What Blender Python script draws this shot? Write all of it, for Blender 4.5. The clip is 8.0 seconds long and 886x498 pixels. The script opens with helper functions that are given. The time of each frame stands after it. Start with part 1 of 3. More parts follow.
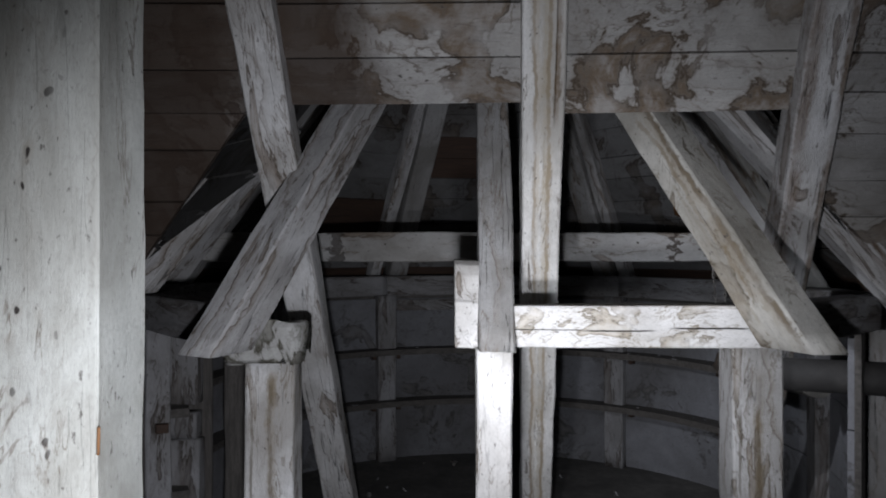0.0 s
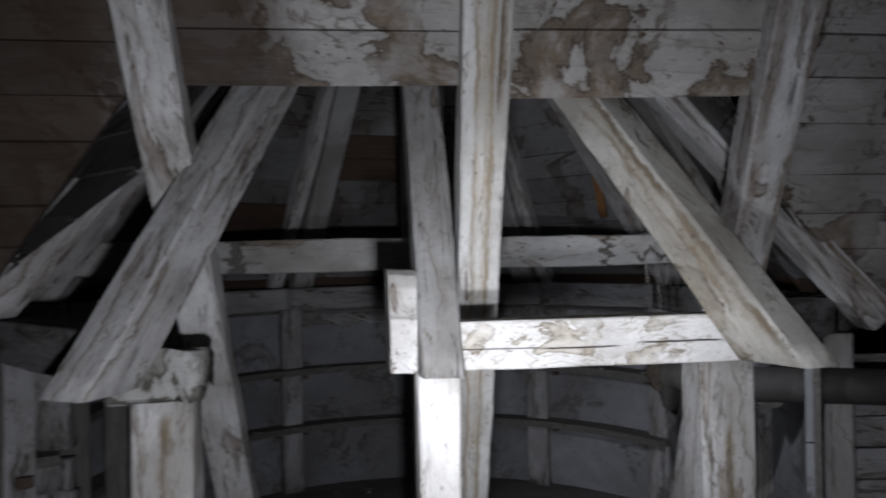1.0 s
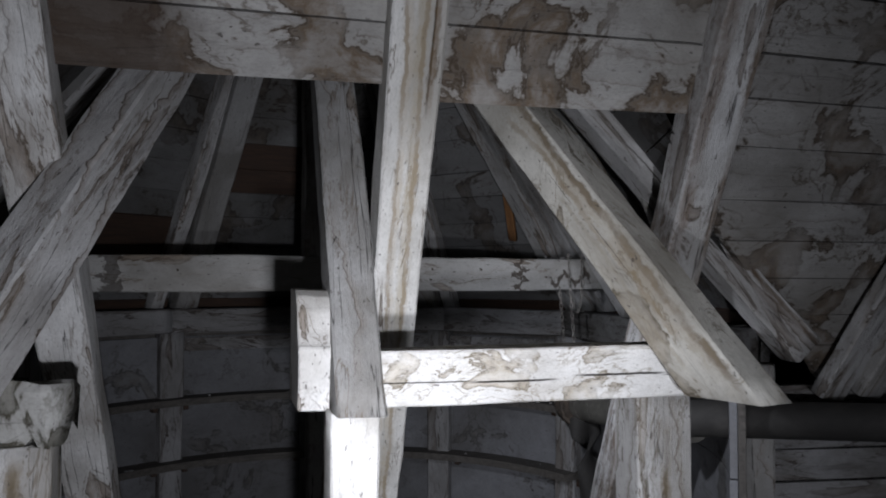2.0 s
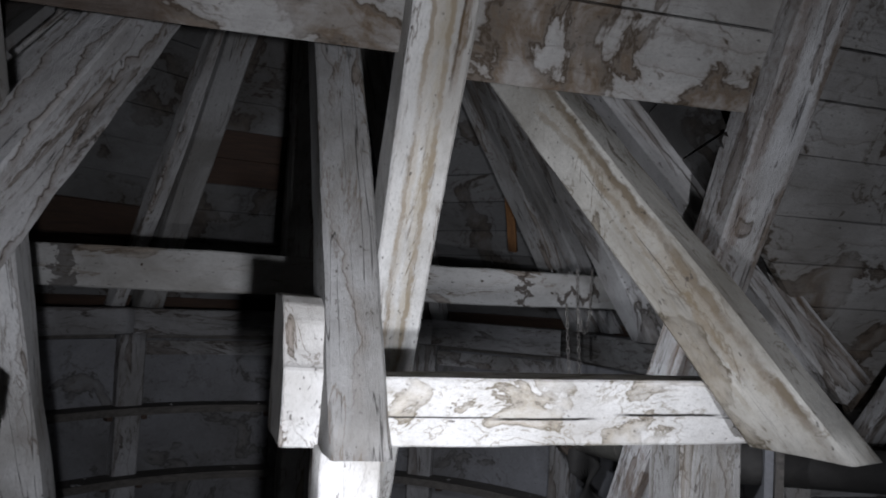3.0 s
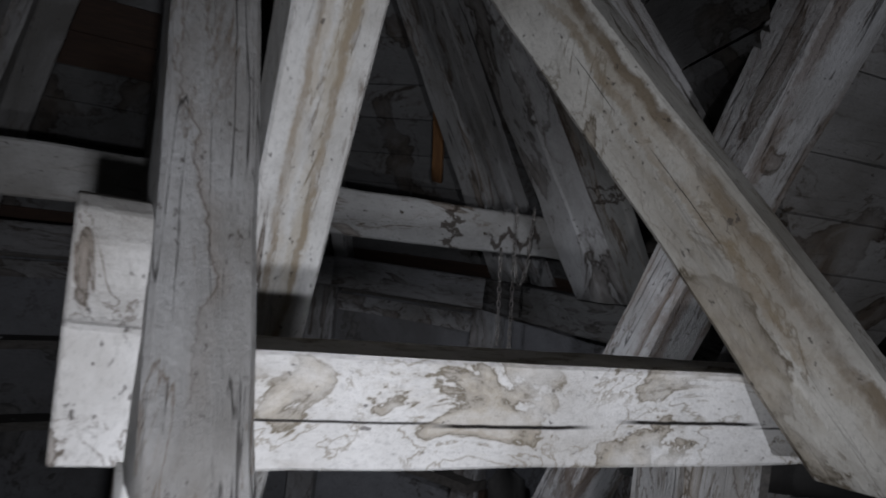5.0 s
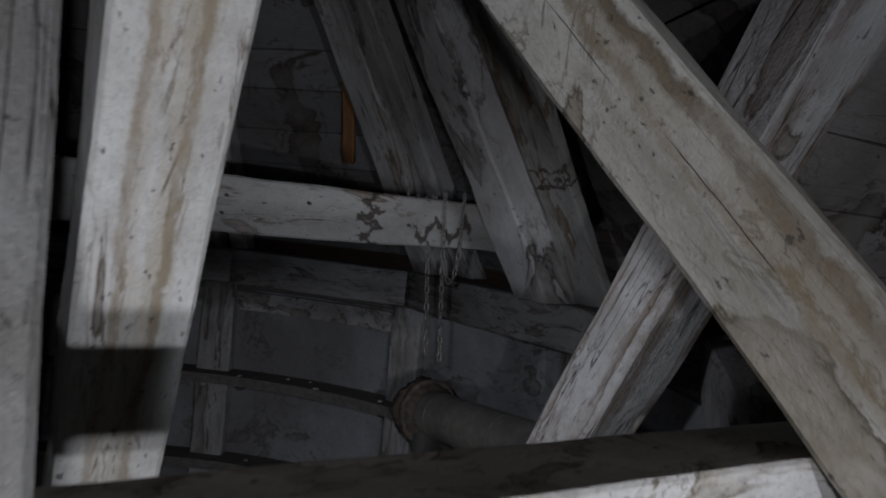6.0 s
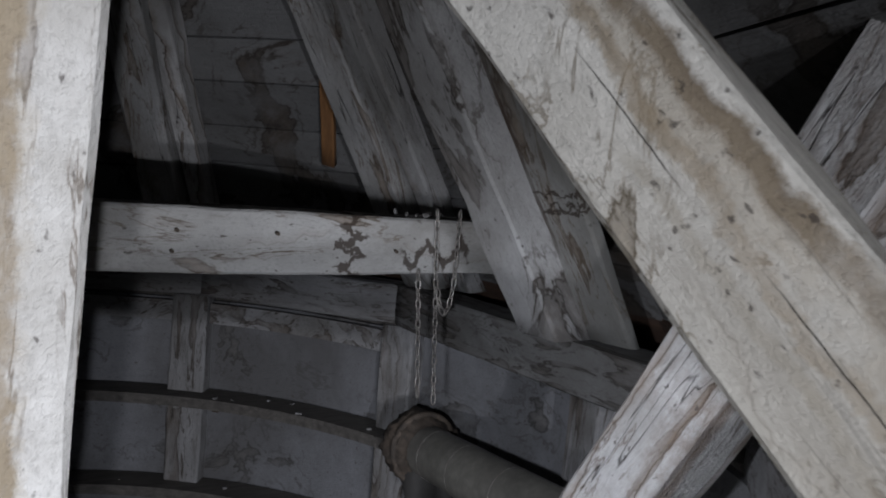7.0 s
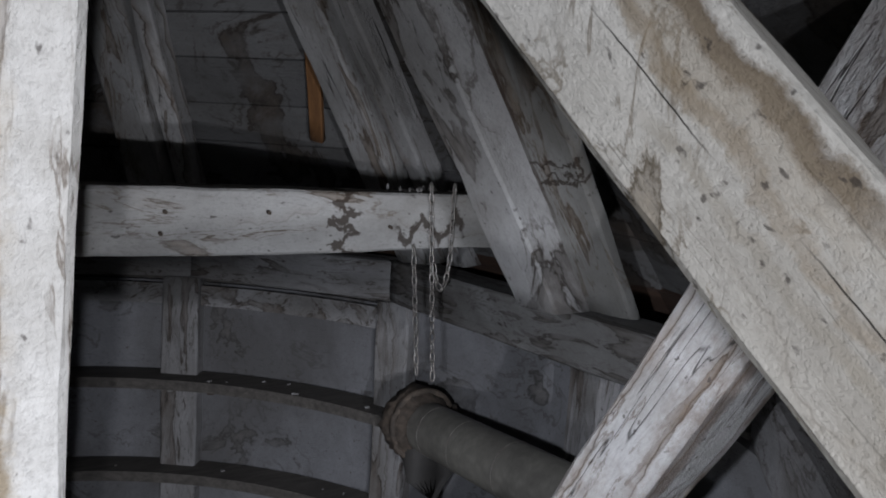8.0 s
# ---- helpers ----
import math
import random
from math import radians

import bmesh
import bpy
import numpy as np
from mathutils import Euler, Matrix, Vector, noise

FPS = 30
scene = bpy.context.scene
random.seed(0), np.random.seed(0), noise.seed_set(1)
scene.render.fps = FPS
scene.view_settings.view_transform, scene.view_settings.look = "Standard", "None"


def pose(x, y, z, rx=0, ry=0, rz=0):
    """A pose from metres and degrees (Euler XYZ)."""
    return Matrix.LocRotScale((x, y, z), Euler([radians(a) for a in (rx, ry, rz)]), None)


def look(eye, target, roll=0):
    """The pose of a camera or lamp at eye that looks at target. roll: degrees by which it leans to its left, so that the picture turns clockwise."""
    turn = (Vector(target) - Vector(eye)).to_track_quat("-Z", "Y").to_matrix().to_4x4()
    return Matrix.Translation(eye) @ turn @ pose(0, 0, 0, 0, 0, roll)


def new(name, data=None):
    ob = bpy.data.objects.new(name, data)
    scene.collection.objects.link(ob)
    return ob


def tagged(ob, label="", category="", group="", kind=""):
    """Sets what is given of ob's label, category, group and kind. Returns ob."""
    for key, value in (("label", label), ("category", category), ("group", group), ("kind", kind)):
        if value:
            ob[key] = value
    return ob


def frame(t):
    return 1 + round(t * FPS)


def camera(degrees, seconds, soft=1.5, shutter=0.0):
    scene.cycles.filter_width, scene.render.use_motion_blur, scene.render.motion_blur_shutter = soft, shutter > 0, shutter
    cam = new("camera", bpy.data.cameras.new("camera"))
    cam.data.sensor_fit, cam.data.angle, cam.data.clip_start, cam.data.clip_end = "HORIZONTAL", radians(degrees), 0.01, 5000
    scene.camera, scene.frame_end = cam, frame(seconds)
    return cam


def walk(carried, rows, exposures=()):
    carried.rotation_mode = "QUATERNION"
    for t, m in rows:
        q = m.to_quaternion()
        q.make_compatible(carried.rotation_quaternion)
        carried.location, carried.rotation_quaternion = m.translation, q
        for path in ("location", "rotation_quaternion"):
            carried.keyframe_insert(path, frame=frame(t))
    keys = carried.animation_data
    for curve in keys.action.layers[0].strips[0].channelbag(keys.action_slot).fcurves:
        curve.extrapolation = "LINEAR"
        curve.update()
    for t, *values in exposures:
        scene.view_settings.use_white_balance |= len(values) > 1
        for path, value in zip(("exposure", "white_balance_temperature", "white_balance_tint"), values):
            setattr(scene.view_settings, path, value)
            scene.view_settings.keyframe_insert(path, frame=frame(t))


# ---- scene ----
cam = camera(59.0, 8.0, soft=1.9, shutter=0.4)
METRES, EYE, TILT, LEAN, TURN = 3.0, 1.5, 0.0, 0.0, 0.0
ROWS = [
    (0.0, 0.0, 0.0, 0.0, 0.0, 0.0, 0.0),
    (0.5, -0.0163, 0.0765, 0.0032, 0.0, 0.37, 0.91),
    (1.0, -0.0408, 0.1567, -0.0005, -7.83, 0.5, 1.16),
    (1.5, -0.0557, 0.201, -0.0018, -15.78, 1.03, 1.04),
    (2.0, -0.0567, 0.2653, -0.0042, -16.1, 2.19, -0.09),
    (3.5, -0.0533, 0.4679, -0.0047, -19.11, 3.09, -3.88),
    (4.0, -0.0342, 0.5185, -0.0173, -19.54, 0.7, -4.35),
    (5.5, 0.0383, 0.7221, -0.0102, -29.15, -0.95, -7.24),
    (6.0, 0.0694, 0.7936, 0.0093, -32.12, -2.11, -5.8),
    (6.5, 0.1116, 0.8506, 0.0472, -33.06, -4.65, -5.97),
    (7.0, 0.1356, 0.9033, 0.0778, -32.39, -5.34, -5.1),
    (7.5, 0.1399, 0.9223, 0.0758, -32.93, -6.73, -4.3),
    (8.0, 0.1374, 0.9203, 0.0769, -33.46, -7.21, -3.56),
]
EXPOSURES = [(0.0, -0.25), (0.5, -0.34), (1.0, -0.2), (2.0, -0.2), (3.5, -0.36), (4.0, -0.54), (5.5, -1.17), (6.0, -1.08), (6.6, -0.05), (7.2, 0.1), (8.0, 0.2)]
walk(cam, [(t, pose(0, 0, EYE, TILT, LEAN, TURN) @ pose(METRES * x, METRES * y, METRES * z, 90 + pitch, roll, yaw)) for t, x, y, z, yaw, pitch, roll in ROWS], EXPOSURES)

# world: a closed attic, only a trace of stray daylight
world = bpy.data.worlds.new("world")
scene.world = world
world.use_nodes = True
wn = world.node_tree
sky = wn.nodes.new("ShaderNodeTexSky")
sky.sky_type = "NISHITA"
sky.sun_disc = False
sky.sun_elevation = radians(25)
wn.links.new(sky.outputs[0], wn.nodes["Background"].inputs[0])
wn.nodes["Background"].inputs[1].default_value = 0.05


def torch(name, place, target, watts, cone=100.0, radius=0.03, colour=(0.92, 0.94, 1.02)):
    """An added spot, standing still in place of one unseen torch carried along."""
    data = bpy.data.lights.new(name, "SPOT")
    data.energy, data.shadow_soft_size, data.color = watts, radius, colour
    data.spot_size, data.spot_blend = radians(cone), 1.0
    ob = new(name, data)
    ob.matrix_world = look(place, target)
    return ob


# One carried torch, split into three fixed spots: start, midway, past the beam.
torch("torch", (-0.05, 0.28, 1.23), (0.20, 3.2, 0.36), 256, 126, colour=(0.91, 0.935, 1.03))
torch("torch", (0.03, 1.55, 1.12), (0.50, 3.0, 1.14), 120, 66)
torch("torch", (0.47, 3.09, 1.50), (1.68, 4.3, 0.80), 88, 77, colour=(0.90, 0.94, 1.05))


# ---- materials ----
def mat_nodes(name):
    m = bpy.data.materials.new(name)
    m.use_nodes = True
    nt = m.node_tree
    return m, nt, nt.nodes["Principled BSDF"]


def node(nt, kind, **inputs):
    n = nt.nodes.new(kind)
    for k, v in inputs.items():
        key = int(k[1:]) if k[0] == "i" and k[1:].isdigit() else k
        if isinstance(v, bpy.types.NodeSocket):
            nt.links.new(v, n.inputs[key])
        else:
            n.inputs[key].default_value = v
    return n


def ramp(nt, fac, *stops):
    n = nt.nodes.new("ShaderNodeValToRGB")
    nt.links.new(fac, n.inputs[0])
    e = n.color_ramp.elements
    while len(e) < len(stops):
        e.new(0.5)
    for el, (p, c) in zip(e, stops):
        el.position = p
        el.color = (c, c, c, 1) if isinstance(c, (int, float)) else (*c, 1)
    return n.outputs[0]


def mixc(nt, fac, a, b, mode="MIX"):
    n = nt.nodes.new("ShaderNodeMix")
    n.data_type, n.blend_type = "RGBA", mode
    for key, v in ((0, fac), (6, a), (7, b)):
        if isinstance(v, bpy.types.NodeSocket):
            nt.links.new(v, n.inputs[key])
        else:
            n.inputs[key].default_value = v if key == 0 else (*v, 1)
    return n.outputs[2]


def coords(nt, spread=37.0):
    """Object coordinates (x along the grain), shifted by a random amount for each object."""
    tc = nt.nodes.new("ShaderNodeTexCoord")
    info = nt.nodes.new("ShaderNodeObjectInfo")
    s = node(nt, "ShaderNodeVectorMath", i0=info.outputs["Random"], i1=(spread, spread * 0.7, spread * 1.3))
    s.operation = "MULTIPLY"
    a = node(nt, "ShaderNodeVectorMath", i0=tc.outputs["Object"], i1=s.outputs[0])
    return a.outputs[0], info.outputs["Random"]


def stretched(nt, vec, sx, sy, sz, scale, detail=4.0, rough=0.6, distort=0.0):
    m = node(nt, "ShaderNodeMapping", Vector=vec, Scale=(sx, sy, sz))
    n = node(nt, "ShaderNodeTexNoise", Vector=m.outputs[0], Scale=scale, Detail=detail, Roughness=rough, Distortion=distort)
    return n.outputs["Fac"]


def times(nt, a, b):
    n = node(nt, "ShaderNodeMath", i0=a, i1=b)
    n.operation, n.use_clamp = "MULTIPLY", True
    return n.outputs[0]


def line_along(nt, axis, offset, sway, width, freq=2.0, seed=0.0, lo=None, hi=None):
    """A wavering line along a piece: 1 on the line, 0 beside it. axis: 1 or 2, the direction across; lo, hi: its ends along x."""
    tc = nt.nodes.new("ShaderNodeTexCoord")
    sep = node(nt, "ShaderNodeSeparateXYZ", i0=tc.outputs["Object"])
    run = node(nt, "ShaderNodeCombineXYZ", X=sep.outputs[0], Y=seed)
    n = node(nt, "ShaderNodeTexNoise", Vector=run.outputs[0], Scale=freq, Detail=6.0, Roughness=0.72)
    dev = node(nt, "ShaderNodeMath", i0=n.outputs["Fac"], i1=0.5)
    dev.operation = "SUBTRACT"
    dev2 = node(nt, "ShaderNodeMath", i0=dev.outputs[0], i1=sway)
    dev2.operation = "MULTIPLY"
    here = node(nt, "ShaderNodeMath", i0=sep.outputs[axis], i1=dev2.outputs[0])
    here.operation = "SUBTRACT"
    d = node(nt, "ShaderNodeMath", i0=here.outputs[0], i1=offset)
    d.operation = "SUBTRACT"
    fray = stretched(nt, tc.outputs["Object"], 1, 1.5, 1.5, 26.0, 7, 0.72)
    tear = node(nt, "ShaderNodeMath", i0=fray, i1=0.5)
    tear.operation = "SUBTRACT"
    tear2 = node(nt, "ShaderNodeMath", i0=tear.outputs[0], i1=width * (2.6 if width > 0.006 else 0.4))
    tear2.operation = "MULTIPLY"
    torn = node(nt, "ShaderNodeMath", i0=d.outputs[0], i1=tear2.outputs[0])
    ab = node(nt, "ShaderNodeMath", i0=torn.outputs[0])
    ab.operation = "ABSOLUTE"
    f = node(nt, "ShaderNodeMapRange", i0=ab.outputs[0], i1=width * 0.6, i2=width * 1.4, i3=1.0, i4=0.0).outputs[0]
    if lo is not None:
        f = times(nt, f, node(nt, "ShaderNodeMapRange", i0=sep.outputs[0], i1=lo, i2=lo + 0.05, i3=0.0, i4=1.0).outputs[0])
        f = times(nt, f, node(nt, "ShaderNodeMapRange", i0=sep.outputs[0], i1=hi - 0.05, i2=hi, i3=1.0, i4=0.0).outputs[0])
    return f


def whitewash(name, paint, bare, wear=0.5, stain=0.5, crack=1.0, rough=0.85, run=5.0, placed=False, lines=(), blots=(), holes=0.0, tint=(0.17, 0.12, 0.078), relief=0.7, rot=0.5, soot=None, plaster=0.0, zigs=(), patch=1.0, wave=3.2):
    """Old limewash on hewn timber: worn along the grain, tide-marked by leaks, checked by drying.
    run: how far stains are drawn out along the piece; placed: stains lie in the place and run over neighbouring boards.
    lines: (axis, offset, sway, width, seed, lo, hi, colour, strength); blots: (x, half-length, strength)."""
    m, nt, bsdf = mat_nodes(name)
    vec, rnd = coords(nt)
    if placed:
        geo = nt.nodes.new("ShaderNodeNewGeometry")
        svec, sr = geo.outputs["Position"], (1.25, 0.8, 1.35)
    else:
        svec, sr = vec, (1.0, run, run)
    grain = stretched(nt, vec, 1, 16, 16, 5.0, 7, 0.72, 0.5)
    fine = stretched(nt, vec, 1, 1.8, 1.8, 75.0, 4, 0.75)
    cloud = stretched(nt, vec, 1, 1.6, 1.6, 4.5, 8, 0.68)
    ragged = stretched(nt, vec, 1, 4.5, 4.5, 2.6, 8, 0.66, 0.5)
    blot = stretched(nt, svec, *sr, (1.9 if not placed else 2.4) * patch, 7, 0.6, 0.45 if placed else 0.6)
    broken = stretched(nt, svec, *sr, 4.0 * patch, 3, 0.5)
    shade = mixc(nt, ramp(nt, cloud, (0.28, 0.0), (0.68, 1.0)), tuple(c * 0.74 for c in paint), paint)
    shade = mixc(nt, ramp(nt, grain, (0.36, 0.05 + 0.22 * wear), (0.52, 0.0)), shade, tuple(c * 0.45 for c in paint))
    shade = mixc(nt, ramp(nt, fine, (0.32, 0.5), (0.50, 0.0)), shade, tuple(c * 0.5 for c in paint))
    smudge = stretched(nt, svec, *((0.8, 0.8, 0.8) if placed else (1.0, 1.6, 1.6)), 1.7, 6, 0.6, 0.5)
    dirty = ramp(nt, smudge, (0.36, 0.75), (0.60, 0.0))
    shade = mixc(nt, dirty, shade, tuple(c * d for c, d in zip(paint, (0.40, 0.38, 0.35))))
    # bare, weathered wood where the wash has gone
    t = 0.69 - 0.19 * wear
    gone = ramp(nt, ragged, (t - 0.05, 0.0), (t + 0.04, 0.35), (t + 0.14, 0.6))
    streak = ramp(nt, grain, (0.60 - 0.10 * wear, 0.0), (0.66 - 0.08 * wear, 0.75))
    wfac = node(nt, "ShaderNodeMath", i0=gone, i1=times(nt, streak, max(0.0, wear - 0.35) * 0.4))
    wfac.operation = "MAXIMUM"
    bares = mixc(nt, grain, tuple(c * 0.5 for c in bare), tuple(c * 1.25 for c in bare))
    col = mixc(nt, wfac.outputs[0], shade, bares)
    # long wandering rot lines and the brown tide beside them, along the grain
    own = node(nt, "ShaderNodeSeparateXYZ", i0=vec)
    bend = stretched(nt, vec, 1, 0.5, 0.5, 1.5, 6, 0.62, 0.3)
    flow = node(nt, "ShaderNodeMath", i0=own.outputs[1], i1=own.outputs[2])
    flow2 = node(nt, "ShaderNodeMath", i0=flow.outputs[0], i1=9.0)
    flow2.operation = "MULTIPLY"
    wav = node(nt, "ShaderNodeMath", i0=bend, i1=wave)
    wav.operation = "MULTIPLY"
    whole = node(nt, "ShaderNodeMath", i0=flow2.outputs[0], i1=wav.outputs[0])
    band = node(nt, "ShaderNodeMath", i0=whole.outputs[0])
    band.operation = "FRACT"
    where = stretched(nt, vec, 1, 2.2, 2.2, 1.3, 5, 0.6, 0.3)
    some = ramp(nt, where, (0.46, 0.0), (0.54, 1.0))
    tide = times(nt, times(nt, ramp(nt, band.outputs[0], (0.44, 0.0), (0.50, 0.75), (0.56, 0.45), (0.74, 0.0)), some), min(1.0, rot))
    col = mixc(nt, tide, col, tuple(0.35 * c + 0.65 * d for c, d in zip(bare, tint)))
    rlf = times(nt, times(nt, ramp(nt, band.outputs[0], (0.478, 0.0), (0.492, 1.0), (0.503, 0.9), (0.516, 0.0)), some), min(1.0, rot))
    col = mixc(nt, rlf, col, (0.05, 0.038, 0.03))
    # tide marks
    lo = 0.64 - 0.13 * stain
    inner = times(nt, ramp(nt, blot, (lo - 0.035, 0.0), (lo + 0.05, 0.85 if placed else 0.6), (lo + 0.11, 0.3), (lo + 0.16, 0.5)), ramp(nt, broken, (0.32, 0.25), (0.55, 1.0)))
    rim = times(nt, ramp(nt, blot, (lo - 0.012, 0.0), (lo + 0.004, 0.95), (lo + 0.022, 0.4), (lo + 0.06, 0.0)), ramp(nt, broken, (0.36, 0.3), (0.52, 1.0)))
    rim2 = times(nt, ramp(nt, blot, (lo - 0.085, 0.0), (lo - 0.074, 0.75), (lo - 0.058, 0.0)), ramp(nt, broken, (0.44, 0.0), (0.56, 1.0)))
    col = mixc(nt, inner, col, tint)
    col = mixc(nt, rim, col, tuple(c * 0.4 for c in tint))
    col = mixc(nt, rim2, col, tuple(c * 0.6 for c in tint))
    if soot:
        pos = nt.nodes.new("ShaderNodeNewGeometry").outputs["Position"]
        px = node(nt, "ShaderNodeSeparateXYZ", i0=pos).outputs[0]
        wob = node(nt, "ShaderNodeTexNoise", Vector=pos, Scale=3.0, Detail=6.0, Roughness=0.65).outputs["Fac"]
        edge = node(nt, "ShaderNodeMapRange", i0=px, i1=soot[0], i2=soot[1], i3=0.75, i4=-0.25).outputs[0]
        both = node(nt, "ShaderNodeMath", i0=edge, i1=wob)
        col = mixc(nt, ramp(nt, both.outputs[0], (0.55, 0.0), (0.95, 0.88)), col, (0.055, 0.038, 0.028))
    for axis, offset, sway, width, seed, l0, l1, colour, strength in lines:
        f = times(nt, line_along(nt, axis, offset, sway, width, 2.6, seed, l0, l1), strength)
        if width > 0.003:
            f = times(nt, f, ramp(nt, cloud, (0.38, 0.25), (0.56, 1.0)))
        col = mixc(nt, f, col, colour)
    for x, half, strength in blots:
        tc = nt.nodes.new("ShaderNodeTexCoord")
        sep = node(nt, "ShaderNodeSeparateXYZ", i0=tc.outputs["Object"])
        dx = node(nt, "ShaderNodeMath", i0=sep.outputs[0], i1=x)
        dx.operation = "SUBTRACT"
        ab = node(nt, "ShaderNodeMath", i0=dx.outputs[0])
        ab.operation = "ABSOLUTE"
        near = node(nt, "ShaderNodeMapRange", i0=ab.outputs[0], i1=0.0, i2=half, i3=0.27, i4=-0.25).outputs[0]
        jag = stretched(nt, tc.outputs["Object"], 1, 1.2, 1.2, 14.0, 5, 0.6, 0.8)
        sm = node(nt, "ShaderNodeMath", i0=near, i1=jag)
        f = times(nt, ramp(nt, sm.outputs[0], (0.60, 0.0), (0.63, 1.0), (0.72, 1.0), (0.85, 0.9)), strength)
        col = mixc(nt, f, col, (0.022, 0.015, 0.011))
    for x0, z0, amp, period, width, l0, l1, upright in zigs:
        pos = nt.nodes.new("ShaderNodeNewGeometry").outputs["Position"]
        wob = node(nt, "ShaderNodeTexNoise", Vector=pos, Scale=22.0, Detail=5.0, Roughness=0.65)
        off = node(nt, "ShaderNodeVectorMath", i0=wob.outputs["Color"], i1=(0.5, 0.5, 0.5))
        off.operation = "SUBTRACT"
        amt = node(nt, "ShaderNodeVectorMath", i0=off.outputs[0], i1=(0.09, 0.09, 0.09))
        amt.operation = "MULTIPLY"
        sep = node(nt, "ShaderNodeSeparateXYZ", i0=node(nt, "ShaderNodeVectorMath", i0=pos, i1=amt.outputs[0]).outputs[0])
        u, v = (sep.outputs[2], sep.outputs[0]) if upright else (sep.outputs[0], sep.outputs[2])
        tri = node(nt, "ShaderNodeMath", i0=u, i1=period / 2)
        tri.operation = "PINGPONG"
        sc = node(nt, "ShaderNodeMath", i0=tri.outputs[0], i1=2 * amp / period)
        sc.operation = "MULTIPLY"
        d = node(nt, "ShaderNodeMath", i0=v, i1=sc.outputs[0])
        d.operation = "SUBTRACT"
        e = node(nt, "ShaderNodeMath", i0=d.outputs[0], i1=x0 if upright else z0)
        e.operation = "SUBTRACT"
        ab = node(nt, "ShaderNodeMath", i0=e.outputs[0])
        ab.operation = "ABSOLUTE"
        f = node(nt, "ShaderNodeMapRange", i0=ab.outputs[0], i1=width * 0.6, i2=width, i3=0.85, i4=0.0).outputs[0]
        f = times(nt, f, node(nt, "ShaderNodeMapRange", i0=sep.outputs[0], i1=l0, i2=l0 + 0.015, i3=0.0, i4=1.0).outputs[0])
        f = times(nt, f, node(nt, "ShaderNodeMapRange", i0=sep.outputs[0], i1=l1 - 0.015, i2=l1, i3=1.0, i4=0.0).outputs[0])
        col = mixc(nt, f, col, (0.035, 0.024, 0.017))
    # drying checks
    ck = stretched(nt, vec, 0.25, 6, 6, 3.0, 3, 0.45, 0.35)
    cf = times(nt, times(nt, ramp(nt, ck, (0.492, 0.0), (0.499, 1.0), (0.506, 0.0)), ramp(nt, ragged, (0.46, 0.0), (0.52, 1.0))), crack)
    col = mixc(nt, cf, col, (0.02, 0.017, 0.015))
    # dirt specks and nail holes
    sp = stretched(nt, vec, 1, 1.8, 1.8, 38.0, 3, 0.55)
    col = mixc(nt, ramp(nt, sp, (0.66, 0.0), (0.72, 0.75)), col, (0.06, 0.05, 0.045))
    if holes:
        wob = node(nt, "ShaderNodeTexNoise", Vector=vec, Scale=9.0, Detail=3.0)
        jit = node(nt, "ShaderNodeVectorMath", i0=wob.outputs["Color"], i1=(0.06, 0.06, 0.06))
        jit.operation = "MULTIPLY"
        at = node(nt, "ShaderNodeVectorMath", i0=vec, i1=jit.outputs[0])
        hv = node(nt, "ShaderNodeMapping", Vector=at.outputs[0], Scale=(15, 28, 28))
        vo = node(nt, "ShaderNodeTexVoronoi", Vector=hv.outputs[0], Scale=1.0)
        across = node(nt, "ShaderNodeSeparateXYZ", i0=nt.nodes.new("ShaderNodeTexCoord").outputs["Object"]).outputs[1]
        mid = times(nt, node(nt, "ShaderNodeMapRange", i0=across, i1=-0.13, i2=-0.09, i3=0.0, i4=1.0).outputs[0], node(nt, "ShaderNodeMapRange", i0=across, i1=0.06, i2=0.12, i3=1.0, i4=0.0).outputs[0])
        group = times(nt, mid, ramp(nt, stretched(nt, vec, 1, 1.4, 1.4, 2.6, 3, 0.5), (0.36, 0.0), (0.44, 1.0)))
        pick = times(nt, times(nt, ramp(nt, vo.outputs["Distance"], (0.12, 1.0), (0.17, 0.0)), ramp(nt, vo.outputs["Color"], (1 - holes, 0.0), (1 - holes + 0.02, 1.0))), group)
        smear = times(nt, times(nt, ramp(nt, vo.outputs["Distance"], (0.2, 0.5), (0.5, 0.0)), group), ramp(nt, cloud, (0.45, 0.0), (0.6, 0.8)))
        col = mixc(nt, smear, col, (0.20, 0.17, 0.13))
        col = mixc(nt, pick, col, (0.035, 0.03, 0.027))
    # each piece a little lighter or darker
    tone = node(nt, "ShaderNodeMapRange", Value=rnd, i3=0.80, i4=1.06)
    col = mixc(nt, 1.0, col, node(nt, "ShaderNodeCombineXYZ", X=tone.outputs[0], Y=tone.outputs[0], Z=tone.outputs[0]).outputs[0], "MULTIPLY")
    nt.links.new(col, bsdf.inputs["Base Color"])
    bsdf.inputs["Roughness"].default_value = rough
    bsdf.inputs["Specular IOR Level"].default_value = 0.2
    h = node(nt, "ShaderNodeMath", i0=grain, i1=wfac.outputs[0])
    h.operation = "SUBTRACT"
    h2 = node(nt, "ShaderNodeMath", i0=h.outputs[0], i1=cf)
    h2.operation = "SUBTRACT"
    h3 = node(nt, "ShaderNodeMath", i0=h2.outputs[0], i1=fine)
